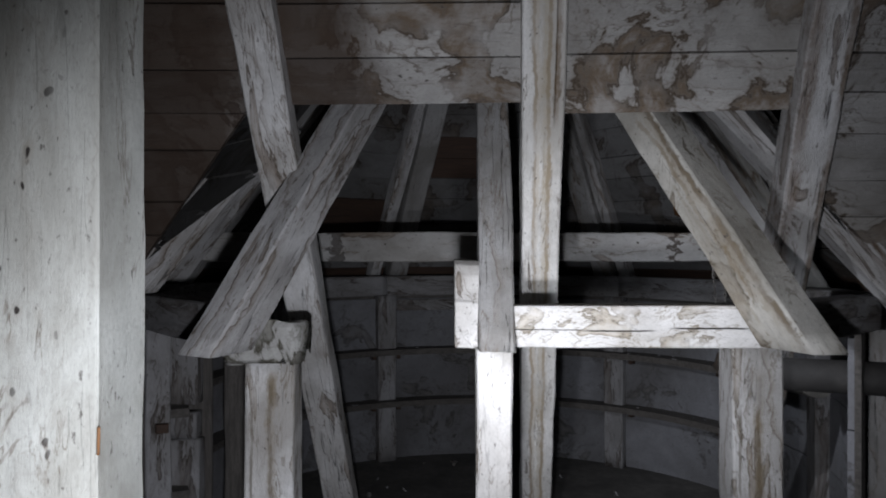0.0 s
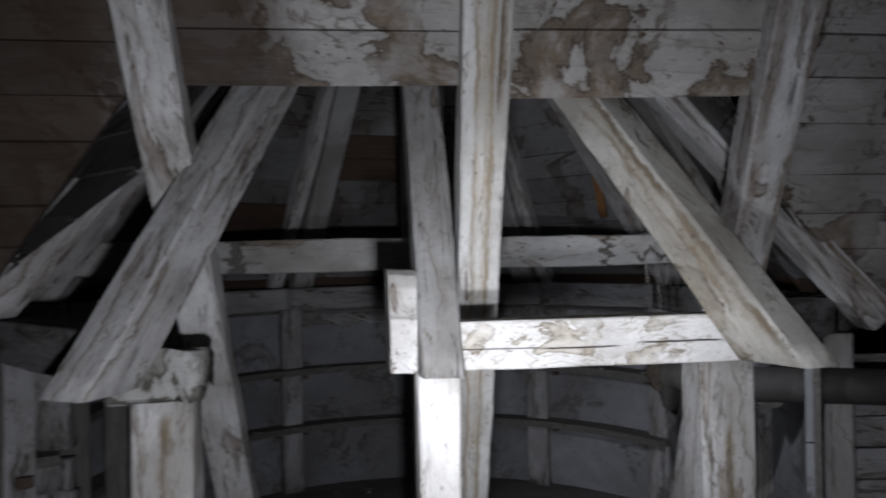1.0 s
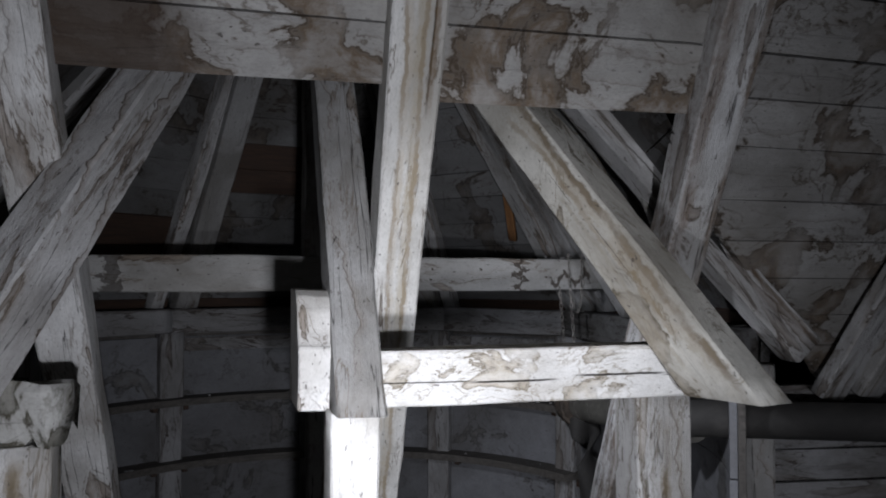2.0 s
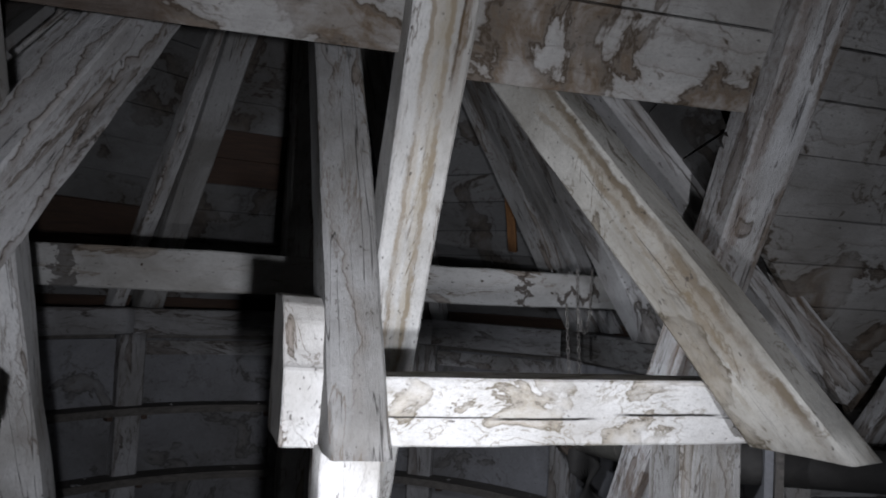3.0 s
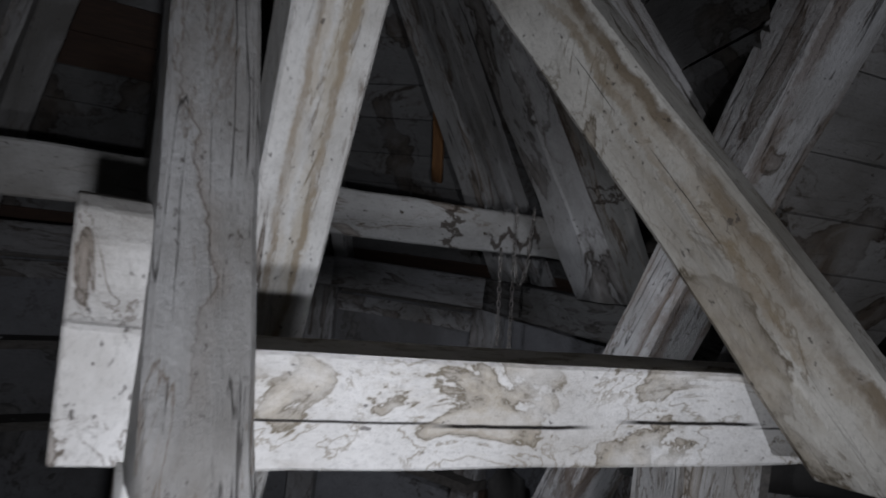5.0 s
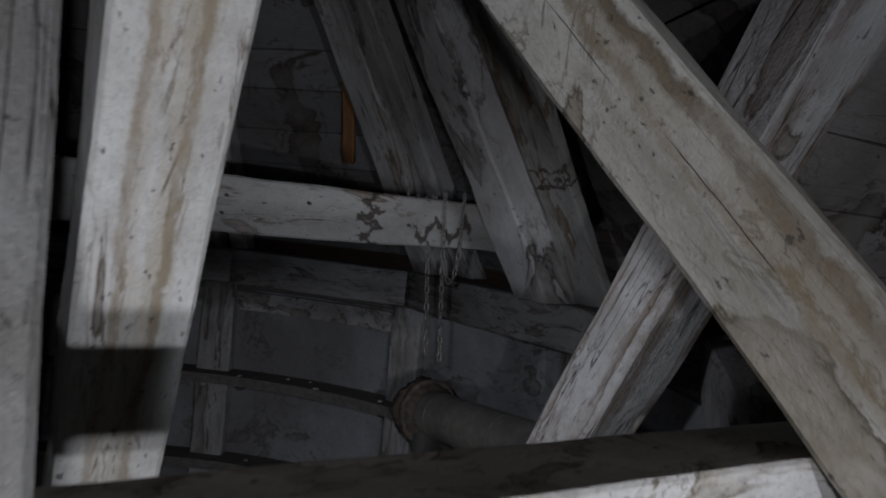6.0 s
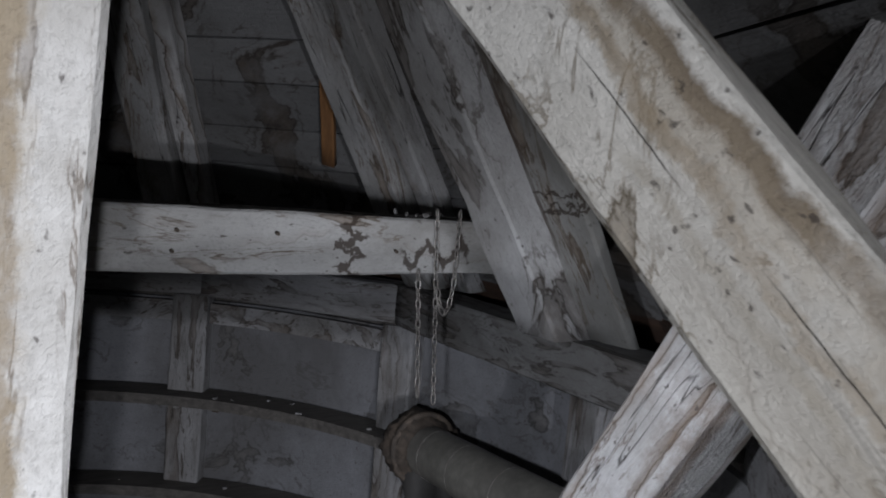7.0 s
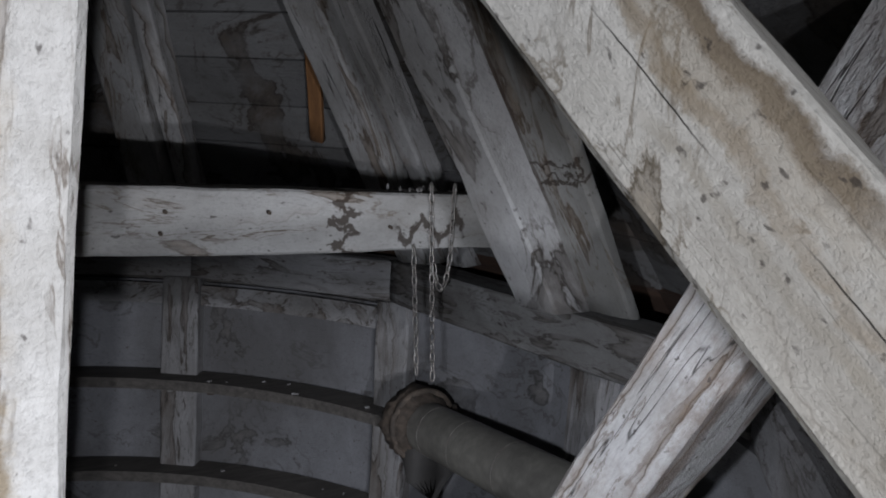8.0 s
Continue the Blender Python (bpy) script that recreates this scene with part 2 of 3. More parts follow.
    if plaster:
        calm = node(nt, "ShaderNodeMath", i0=h3.outputs[0], i1=0.35)
        calm.operation = "MULTIPLY"
        lumps = stretched(nt, vec, 1, 1.2, 1.2, 13.0, 9, 0.66, 0.15)
        pits = ramp(nt, stretched(nt, vec, 1, 1.3, 1.3, 120.0, 4, 0.7), (0.34, 0.0), (0.50, 1.0))
        lp = node(nt, "ShaderNodeMath", i0=lumps, i1=2.2 * plaster)
        lp.operation = "MULTIPLY"
        pt = node(nt, "ShaderNodeMath", i0=pits, i1=0.22 * plaster)
        pt.operation = "MULTIPLY"
        su = node(nt, "ShaderNodeMath", i0=lp.outputs[0], i1=pt.outputs[0])
        h3 = node(nt, "ShaderNodeMath", i0=su.outputs[0], i1=calm.outputs[0])
    b = node(nt, "ShaderNodeBump", Strength=relief, Distance=0.007, Height=h3.outputs[0])
    nt.links.new(b.outputs[0], bsdf.inputs["Normal"])
    return m


def plain(name, colour, dark, rough=0.8, metal=0.0, scale=9.0, stretch=(1, 1, 1), bump=0.004):
    """A mottled surface of two tones."""
    m, nt, bsdf = mat_nodes(name)
    vec, rnd = coords(nt)
    a = stretched(nt, vec, *stretch, scale, 6, 0.65, 0.3)
    b2 = stretched(nt, vec, *stretch, scale * 7, 4, 0.6)
    col = mixc(nt, ramp(nt, a, (0.35, 0.0), (0.65, 1.0)), dark, colour)
    col = mixc(nt, ramp(nt, b2, (0.4, 0.4), (0.65, 0.0)), col, tuple(c * 0.6 for c in dark))
    nt.links.new(col, bsdf.inputs["Base Color"])
    bsdf.inputs["Roughness"].default_value, bsdf.inputs["Metallic"].default_value = rough, metal
    s = node(nt, "ShaderNodeMath", i0=a, i1=b2)
    nt.links.new(node(nt, "ShaderNodeBump", Strength=0.5, Distance=bump, Height=s.outputs[0]).outputs[0], bsdf.inputs["Normal"])
    return m


BLACK, BROWN = (0.012, 0.010, 0.009), (0.15, 0.10, 0.055)
LIME = whitewash("limewashed_timber", (0.64, 0.635, 0.625), (0.20, 0.185, 0.17), 0.18, 0.35, rot=0.4)
LIME_CLEAN = whitewash("fresh_limewash", (0.80, 0.79, 0.77), (0.40, 0.38, 0.35), 0.0, 0.1, 0.4, rot=0.2, plaster=0.5)
LIME_NAILED = whitewash("nailed_limewash", (0.54, 0.55, 0.515), (0.36, 0.35, 0.32), 0.05, 0.05, 0.3, holes=0.7, rot=0.12, relief=0.35)
LIME_WORN = whitewash("worn_limewash", (0.52, 0.517, 0.515), (0.17, 0.162, 0.155), 0.55, 0.3, rot=1.0)
LIME_SMOOTH = whitewash("smooth_grey_limewash", (0.38, 0.378, 0.372), (0.19, 0.18, 0.17), 0.15, 0.3, 1.0, rot=0.6)
LIME_BOARD = whitewash("limewashed_boards", (0.50, 0.49, 0.47), (0.20, 0.17, 0.145), 0.3, 1.15, 0.3, placed=True, tint=(0.135, 0.088, 0.048), rot=0.3, soot=(-0.55, -0.05))
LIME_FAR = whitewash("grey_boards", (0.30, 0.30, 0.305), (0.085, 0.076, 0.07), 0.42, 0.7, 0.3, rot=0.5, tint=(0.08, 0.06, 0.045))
LIME_SPOT = whitewash("dark_spotted_limewash", (0.52, 0.518, 0.515), (0.18, 0.16, 0.15), 0.22, 0.8, 0.8, run=1.8, tint=(0.12, 0.095, 0.075), rot=0.45, relief=0.5)
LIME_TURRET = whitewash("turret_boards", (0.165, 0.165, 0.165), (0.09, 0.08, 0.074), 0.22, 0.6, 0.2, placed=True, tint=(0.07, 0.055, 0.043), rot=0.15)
LIME_LINED = whitewash("tide_lined_limewash", (0.78, 0.775, 0.75), (0.34, 0.31, 0.27), 0.08, 0.15, 0.4, rot=0.2, relief=0.6, plaster=0.7, lines=(
    (1, -0.034, 0.055, 0.0065, 1.0, -1, 9, BROWN, 0.75), (1, -0.028, 0.055, 0.014, 1.0, -1, 9, (0.42, 0.36, 0.27), 0.5), (1, 0.020, 0.055, 0.007, 7.0, -1, 9, BROWN, 0.85), (1, 0.012, 0.055, 0.018, 7.0, -1, 9, (0.38, 0.325, 0.235), 0.6),
    (1, 0.045, 0.02, 0.0035, 4.0, 2.6, 3.2, BLACK, 0.95), (1, 0.052, 0.03, 0.010, 4.0, 2.6, 3.4, BROWN, 0.7)))
LIME_CRACKED = whitewash("cracked_limewash", (0.80, 0.79, 0.77), (0.38, 0.34, 0.29), 0.12, 0.85, 0.0, run=1.25, patch=2.6, tint=(0.36, 0.295, 0.195), rot=0.15, relief=0.6, plaster=0.9, lines=(
    (1, -0.010, 0.010, 0.0018, 3.0, -0.1, 0.40, BLACK, 0.95), (1, -0.014, 0.012, 0.0028, 8.0, 0.36, 0.66, BLACK, 1.0), (1, -0.006, 0.014, 0.0030, 11.0, 0.69, 1.02, BLACK, 1.0), (1, -0.011, 0.010, 0.0017, 5.0, 0.98, 1.3, BLACK, 0.95)))
LIME_JAGGED = whitewash("jagged_stain_limewash", (0.40, 0.397, 0.385), (0.28, 0.25, 0.22), 0.12, 0.1, 0.3, rot=0.25, plaster=0.5, zigs=((1.375, 0, 0.06, 0.058, 0.026, 1.30, 1.455, True), (0, 1.45, 0.075, 0.115, 0.024, 1.57, 1.82, False)), blots=((0.95, 0.16, 0.7),))
LIME_FLAKED = whitewash("flaking_limewash", (0.77, 0.75, 0.69), (0.32, 0.29, 0.24), 0.16, 0.62, 0.3, run=2.0, patch=1.5, tint=(0.25, 0.195, 0.125), rot=0.2, relief=0.6, plaster=0.6, lines=(
    (2, -0.060, 0.06, 0.013, 2.0, -1, 9, (0.135, 0.10, 0.068), 0.95), (2, -0.045, 0.09, 0.026, 2.0, -1, 9, (0.34, 0.285, 0.205), 0.5), (2, -0.01, 0.12, 0.010, 5.0, 0.2, 1.3, (0.27, 0.205, 0.125), 0.6), (2, 0.03, 0.1, 0.007, 12.0, 0.1, 0.9, (0.28, 0.24, 0.17), 0.4),
    (2, -0.01, 0.012, 0.0008, 8.0, 0.45, 0.72, BLACK, 0.9), (2, 0.004, 0.012, 0.0008, 3.0, 0.8, 1.0, BLACK, 0.9)))
LIME_HIP = whitewash("tide_marked_grey_limewash", (0.36, 0.362, 0.35), (0.20, 0.185, 0.17), 0.12, 0.2, 0.4, rot=0.35, relief=0.4, zigs=((0, 1.655, 0.07, 0.06, 0.014, 1.70, 1.90, False),), lines=((1, -0.062, 0.03, 0.007, 4.0, 0.3, 2.4, (0.07, 0.05, 0.04), 0.9),))
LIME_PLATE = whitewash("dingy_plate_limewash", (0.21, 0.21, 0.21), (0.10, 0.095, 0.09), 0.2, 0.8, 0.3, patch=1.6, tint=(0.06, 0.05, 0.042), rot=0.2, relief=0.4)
LIME_DIM = whitewash("dull_grey_boards", (0.40, 0.395, 0.385), (0.12, 0.105, 0.09), 0.3, 0.9, 0.3, placed=True, tint=(0.10, 0.068, 0.042), rot=0.3)
LIME_EDGED = whitewash("brown_edged_limewash", (0.66, 0.66, 0.66), (0.25, 0.23, 0.21), 0.22, 0.3, 1.0, rot=0.8, wave=1.1, tint=(0.15, 0.105, 0.07), lines=(
    (1, 0.074, 0.03, 0.016, 3.0, -1, 9, (0.10, 0.062, 0.032), 0.8), (1, -0.06, 0.05, 0.026, 6.0, -1, 9, (0.17, 0.125, 0.095), 0.7)))
LIME_ROTTED = whitewash("rotted_edge_limewash", (0.58, 0.575, 0.57), (0.22, 0.20, 0.18), 0.3, 0.4, 0.8, rot=1.0, tint=(0.14, 0.10, 0.07), lines=(
    (1, 0.045, 0.05, 0.012, 3.0, -1, 9, (0.10, 0.065, 0.038), 0.85), (1, -0.01, 0.06, 0.004, 6.0, 0.5, 9, (0.05, 0.04, 0.03), 0.9)))
LIME_SPLIT = whitewash("split_limewash", (0.64, 0.635, 0.625), (0.24, 0.22, 0.20), 0.25, 0.3, 0.6, rot=0.7, tint=(0.22, 0.17, 0.11), lines=(
    (1, 0.005, 0.06, 0.007, 5.0, 0.5, 1.22, (0.05, 0.04, 0.03), 0.9), (1, 0.008, 0.07, 0.016, 5.0, 0.2, 1.25, (0.20, 0.16, 0.105), 0.7), (1, -0.07, 0.04, 0.005, 9.0, 0.7, 1.1, (0.10, 0.085, 0.06), 0.7)))
LIME_MOSS = whitewash("mossy_limewash", (0.58, 0.575, 0.55), (0.18, 0.16, 0.12), 0.4, 1.25, 0.5, run=1.2, rot=0.9, tint=(0.10, 0.085, 0.04))
LIME_SOOT = whitewash("brown_bare_boards", (0.36, 0.345, 0.325), (0.10, 0.062, 0.045), 0.6, 1.0, 0.3, placed=True, tint=(0.055, 0.034, 0.024), soot=(-1.3, 0.15))
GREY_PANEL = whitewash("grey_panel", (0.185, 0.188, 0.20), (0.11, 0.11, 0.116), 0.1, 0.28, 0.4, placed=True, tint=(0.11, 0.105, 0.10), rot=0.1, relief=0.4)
DARK_WOOD = plain("dark_wood", (0.10, 0.092, 0.082), (0.045, 0.04, 0.036), 0.8, 0, 6.0, (1, 8, 8))
BROWN_WOOD = plain("brown_wood", (0.055, 0.029, 0.017), (0.03, 0.017, 0.011), 0.75, 0, 6.0, (1, 8, 8))
ORANGE_WOOD = plain("fresh_brown_wood", (0.24, 0.115, 0.042), (0.14, 0.065, 0.025), 0.7, 0, 6.0, (1, 8, 8))
DUSTY_FLOOR = plain("dusty_floor", (0.10, 0.095, 0.088), (0.05, 0.047, 0.044), 0.95, 0, 3.0)
BLACK_PAINT = plain("black_pipe_paint", (0.028, 0.026, 0.024), (0.014, 0.013, 0.012), 0.8, 0.0, 5.0)
PIPE_PAINT = plain("grey_pipe_paint", (0.17, 0.165, 0.145), (0.10, 0.095, 0.085), 0.5, 0.0, 5.0)
RUST = plain("rusty_iron", (0.12, 0.092, 0.07), (0.035, 0.029, 0.024), 0.85, 0.2, 14.0)
VERDIGRIS = plain("verdigris", (0.38, 0.50, 0.46), (0.24, 0.32, 0.30), 0.9, 0.0, 40.0)
CHAIN_METAL = plain("dull_chain_metal", (0.42, 0.41, 0.39), (0.25, 0.22, 0.2), 0.45, 0.8, 30.0)


# ---- builders ----
def part(name, bm, material, parent=None, label="", m=None):
    me = bpy.data.meshes.new(name)
    bm.to_mesh(me)
    bm.free()
    me.materials.append(material)
    ob = new(name, me)
    if m is not None:
        ob.matrix_world = m
    if parent is not None:
        ob.parent = parent
    if label:
        ob["label"] = label
    return ob


def empty(name, label, category="", group="", kind=""):
    return tagged(new(name), label, category, group, kind)


def timber_bm(length, w, d, rough=0.006, chamfer=0.007, seed=0, taper=1.0, sag=0.0, cut0=0.0, cut1=0.0, step=0.09):
    """A hewn timber along +x from 0, w across y, d across z, with worn arrises and uneven faces.
    cut0, cut1: how far the end planes lean, in metres of x per metre of z."""
    rng = random.Random(seed)
    off = Vector((rng.uniform(-50, 50), rng.uniform(-50, 50), rng.uniform(-50, 50)))
    n = max(3, int(length / step))
    bm = bmesh.new()
    rings = []
    c = chamfer
    hw, hd = w / 2, d / 2
    prof = [(-hw + c, -hd), (0, -hd), (hw - c, -hd), (hw, -hd + c), (hw, 0), (hw, hd - c),
            (hw - c, hd), (0, hd), (-hw + c, hd), (-hw, hd - c), (-hw, 0), (-hw, -hd + c)]
    for i in range(n + 1):
        f = i / n
        x = f * length
        k = 1 + (taper - 1) * f
        ring = []
        for y, z in prof:
            p = Vector((x, y * k, z * k))
            v = noise.noise_vector(Vector((x * 2.2, y * 9, z * 9)) + off) * rough + noise.noise_vector(Vector((x * 9, y * 14, z * 14)) - off) * rough * 0.35
            corner = abs(abs(y) - hw) < c * 1.01 and abs(abs(z) - hd) < c * 1.01
            if corner:
                bite = max(0.0, noise.noise(Vector((x * 5, y * 40, z * 40)) + off * 2)) * c * 0.9
                v -= Vector((0, math.copysign(bite, y), math.copysign(bite, z)))
            lean = (cut0 * (1 - f) + cut1 * f) * p.z
            ring.append(bm.verts.new(p + Vector((lean, v.y, v.z - sag * 4 * f * (1 - f)))))
        rings.append(ring)
    m = len(prof)
    for a, b in zip(rings, rings[1:]):
        for j in range(m):
            bm.faces.new((a[j], a[(j + 1) % m], b[(j + 1) % m], b[j]))
    arris = {bm.edges.get((a[j], b[j])) for a, b in zip(rings, rings[1:]) for j in (0, 2, 3, 5, 6, 8, 9, 11)}
    bm.faces.new(rings[0][::-1])
    bm.faces.new(rings[-1])
    for f in bm.faces:
        f.smooth = True
    for e in bm.edges:
        if e in arris or (len(e.link_faces) == 2 and e.calc_face_angle(0) > radians(34)):
            e.smooth = False
    bmesh.ops.recalc_face_normals(bm, faces=bm.faces)
    return bm


def along(p0, p1, across=None):
    """A frame at p0 with x towards p1, y as near to `across` as can be (level by default)."""
    p0, p1 = Vector(p0), Vector(p1)
    x = (p1 - p0).normalized()
    a = Vector(across) if across is not None else x.cross(Vector((0, 0, 1)))
    y = (a - x * a.dot(x)).normalized()
    z = x.cross(y)
    m = Matrix((x, y, z)).transposed().to_4x4()
    m.translation = p0
    return m


SEED = [100]


def timber(name, p0, p1, w, d, material, label="", category="", group="", across=None, parent=None, face=0, level=False, **kw):
    """face: +1 or -1 puts the given line on the middle of the +z or -z face; 0 on the axis."""
    m = along(p0, p1, across)
    m = m @ Matrix.Translation((0, 0, -face * d / 2))
    SEED[0] += 1
    if level and abs(m[2][0]) > 0.1:
        kw["cut0"] = -m[2][2] / m[2][0]
    ob = part(name, timber_bm((Vector(p1) - Vector(p0)).length, w, d, seed=SEED[0], **kw), material, parent, m=m)
    return tagged(ob, label, category, group)


def box_bm(sx, sy, sz, bevel=0.0):
    bm = bmesh.new()
    bmesh.ops.create_cube(bm, size=1, matrix=Matrix.Diagonal((sx, sy, sz, 1)))
    if bevel:
        bmesh.ops.bevel(bm, geom=bm.edges[:], offset=bevel, segments=1, affect="EDGES")
    return bm


def tube_bm(points, radius, sides=12, closed=False):
    """A round bar along a line of points."""
    bm = bmesh.new()
    pts = [Vector(p) for p in points]
    n = len(pts)
    rings = []
    for i, p in enumerate(pts):
        a = pts[(i - 1) % n] if closed or i > 0 else p
        b = pts[(i + 1) % n] if closed or i < n - 1 else p
        x = (b - a).normalized()
        up = Vector((0, 0, 1)) if abs(x.z) < 0.9 else Vector((0, 1, 0))
        y = x.cross(up).normalized()
        z = x.cross(y)
        rings.append([bm.verts.new(p + (y * math.cos(t) + z * math.sin(t)) * radius) for t in (2 * math.pi * j / sides for j in range(sides))])
    for i in range(n if closed else n - 1):
        a, b = rings[i], rings[(i + 1) % n]
        for j in range(sides):
            bm.faces.new((a[j], a[(j + 1) % sides], b[(j + 1) % sides], b[j])).smooth = True
    if not closed:
        bm.faces.new(rings[0][::-1])
        bm.faces.new(rings[-1])
    bmesh.ops.recalc_face_normals(bm, faces=bm.faces)
    return bm


# ---- plan ----
CX, CY = 0.29, 4.62        # axis of the round turret
R_WALL = 1.88              # inner face of its wall panels
FLOOR = -0.2
PITCH = 0.655              # the attic slope runs this far back for each metre down


def ring(theta, r, z):
    """theta: degrees from +y towards +x, round the turret's axis."""
    a = radians(theta)
    return Vector((CX + r * math.sin(a), CY + r * math.cos(a), z))


def slope_y(z, behind=0.0):
    return 3.432 - PITCH * (z - 1.5) + behind


ANGLES = [6 + 30 * i for i in range(12)]

# ---- large structure ----
bm = box_bm(9.0, 10.5, 0.12)
tagged(part("floor", bm, DUSTY_FLOOR, m=pose(0, 2.9, FLOOR - 0.06)), "dark dusty attic floor strewn with grit", "floor", kind="structure")
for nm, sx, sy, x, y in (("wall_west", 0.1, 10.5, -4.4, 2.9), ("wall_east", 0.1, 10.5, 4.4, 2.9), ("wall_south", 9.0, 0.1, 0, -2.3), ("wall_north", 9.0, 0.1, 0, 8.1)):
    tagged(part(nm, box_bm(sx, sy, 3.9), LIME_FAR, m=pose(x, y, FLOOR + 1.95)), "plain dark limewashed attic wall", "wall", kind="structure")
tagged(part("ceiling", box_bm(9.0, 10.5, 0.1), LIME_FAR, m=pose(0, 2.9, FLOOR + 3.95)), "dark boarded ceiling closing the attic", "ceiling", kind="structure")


def board_bm(length, width, thick, rng):
    bm = bmesh.new()
    n = max(1, int(length / 0.5))
    rows = []
    for i in range(n + 1):
        x = length * i / n - length / 2
        j0, j1, b = rng.uniform(-.003, .003), rng.uniform(-.003, .003), rng.uniform(-.003, .003)
        rows.append([bm.verts.new((x, -width / 2 + j0, -thick / 2 + b)), bm.verts.new((x, width / 2 + j1, -thick / 2 - b)),
                     bm.verts.new((x, width / 2 + j1, thick / 2 - b)), bm.verts.new((x, -width / 2 + j0, thick / 2 + b))])
    for a, c in zip(rows, rows[1:]):
        for k in range(4):
            bm.faces.new((a[k], a[(k + 1) % 4], c[(k + 1) % 4], c[k]))
    bm.faces.new(rows[0][::-1])
    bm.faces.new(rows[-1])
    bmesh.ops.recalc_face_normals(bm, faces=bm.faces)
    return bm


rng = random.Random(5)
roof_slope = empty("roof_slope", "steep attic roof slope of water-stained limewashed boards", "roof", kind="structure")
SL = math.sqrt(1 + PITCH * PITCH)


def slope_boards(x0, x1, seams, behind, slant=0.0, valley=None, mat=None):
    """Level boards on the attic slope between x0 and x1, from seam to seam upwards. valley: (x, z, side, run): cut along a sloping line."""
    for za, zb in zip(seams, seams[1:]):
        zm = (za + zb) / 2
        m = along((x0, slope_y(zm, behind), zm), (x1, slope_y(zm + slant, behind), zm + slant), (0, -PITCH, 1))
        m = m @ pose((x1 - x0) / 2, 0, rng.uniform(-.005, .005), rng.uniform(-1.2, 1.2))
        bm = board_bm(x1 - x0 + 0.02, (zb - za) * SL - 0.007, 0.028, rng)
        if valley:
            vx, vz, side, run = valley
            inv = m.inverted()
            co = inv @ Vector((vx, slope_y(vz), vz))
            no = (inv.to_3x3() @ (Vector((side, 0, side * run)))).normalized()
            geom = bm.verts[:] + bm.edges[:] + bm.faces[:]
            bmesh.ops.bisect_plane(bm, geom=geom, plane_co=co, plane_no=no, clear_inner=True)
            edges = [e for e in bm.edges if e.is_boundary]
            if edges:
                bmesh.ops.holes_fill(bm, edges=edges)
        if len(bm.faces):
            part("board", bm, mat or LIME_BOARD, roof_slope, m=m)
        else:
            bm.free()


def upward(first, step, top=3.7):
    out = list(first)
    while out[-1] < top:
        out.append(out[-1] + step * rng.uniform(0.94, 1.06))
    return out


slope_boards(0.42, 1.56, upward((2.05, 2.26, 2.45), 0.2), 0.115, 0.02)
slope_boards(-0.74, 0.41, upward((2.085, 2.25, 2.43), 0.2), 0.135, 0.01)
slope_boards(1.56, 4.3, upward((0.92, 1.07, 1.2, 1.34, 1.5, 1.65, 1.80, 1.985, 2.137, 2.272), 0.18), 0.135, 0.0, (1.80, 1.61, 1, 1.30), LIME_DIM)
slope_boards(-4.3, -0.74, upward((1.10, 1.28, 1.45, 1.57, 1.713, 1.919, 2.059, 2.212, 2.43), 0.2), 0.135, 0.0, (-0.925, 1.93, -1, -0.93), LIME_SOOT)


# attic rafters under the slope; x15: where the front stands 1.5 m up; lean: metres of x per metre of height
def attic_rafter(x15, lean, w, d, mat, label, zt=3.4, zb=FLOOR):
    return timber("rafter", (x15 + lean * (zb - 1.5), slope_y(zb), zb), (x15 + lean * (zt - 1.5), slope_y(zt), zt), w, d, mat, label, "rafter", "attic rafters", across=(1, 0, 0), face=-1, level=True)


attic_rafter(0.430, -0.064, 0.167, 0.15, LIME_LINED, "bright limewashed attic rafter with brown tide lines")
attic_rafter(1.545, -0.12, 0.175, 0.16, LIME_EDGED, "limewashed attic rafter with dark grain and brown edge")
attic_rafter(-0.66, -0.057, 0.165, 0.15, LIME, "limewashed attic rafter crossing behind a turret rafter")
attic_rafter(-2.2, -0.03, 0.15, 0.15, LIME_WORN, "worn grey attic rafter under dark boards")

# turret rafters: a cone of hewn timbers
LEANT = 1.28


def turret_rafter(theta, r0, z0, z1, w, d, mat, label, swing=0.0):
    p0 = ring(theta, r0, z0)
    p1 = ring(theta + swing, r0 - (z1 - z0) / LEANT, z1)
    a = radians(theta)
    return timber("rafter", p0, p1, w, d, mat, label, "rafter", "turret rafters", across=(math.cos(a), -math.sin(a), 0), level=True)


for th in ANGLES:
    if th in (96, 126, 156, 186, 216):
        continue
    worn = th not in (36, 66, 336)
    turret_rafter({336: 339.5, 36: 31.5, 66: 67.0}.get(th, th), 1.97, 1.285, 3.2, 0.15, 0.16, LIME_WORN if worn else LIME_SMOOTH,
                  "worn limewashed turret rafter with dark rotted grain on the ring plate" if worn else "smooth grey limewashed turret rafter on the ring plate")
for th, off in ((339.5, -5.0), (31.5, 4.3), (67, 4.5), (246, -6.0)):
    turret_rafter(th + off, 2.03, 1.285, 3.2, 0.085, 0.12, LIME_WORN, "narrow rotted timber lying along a turret rafter")
timber("rafter", (2.0, 4.475, 1.285), (0.70, 4.40, 3.2), 0.17, 0.16, LIME_SPOT, "grey limewashed turret rafter with dark spots near its foot", "rafter", "turret rafters", across=(0.1, -1, 0), level=True)
timber("hip_plank", (2.075, 4.335, 1.29), (0.775, 4.23, 3.2), 0.18, 0.04, LIME_HIP, "broad grey plank with a jagged brown tide mark by a rafter", "plank", across=(0.1, -1, 0), level=True, taper=1.7)
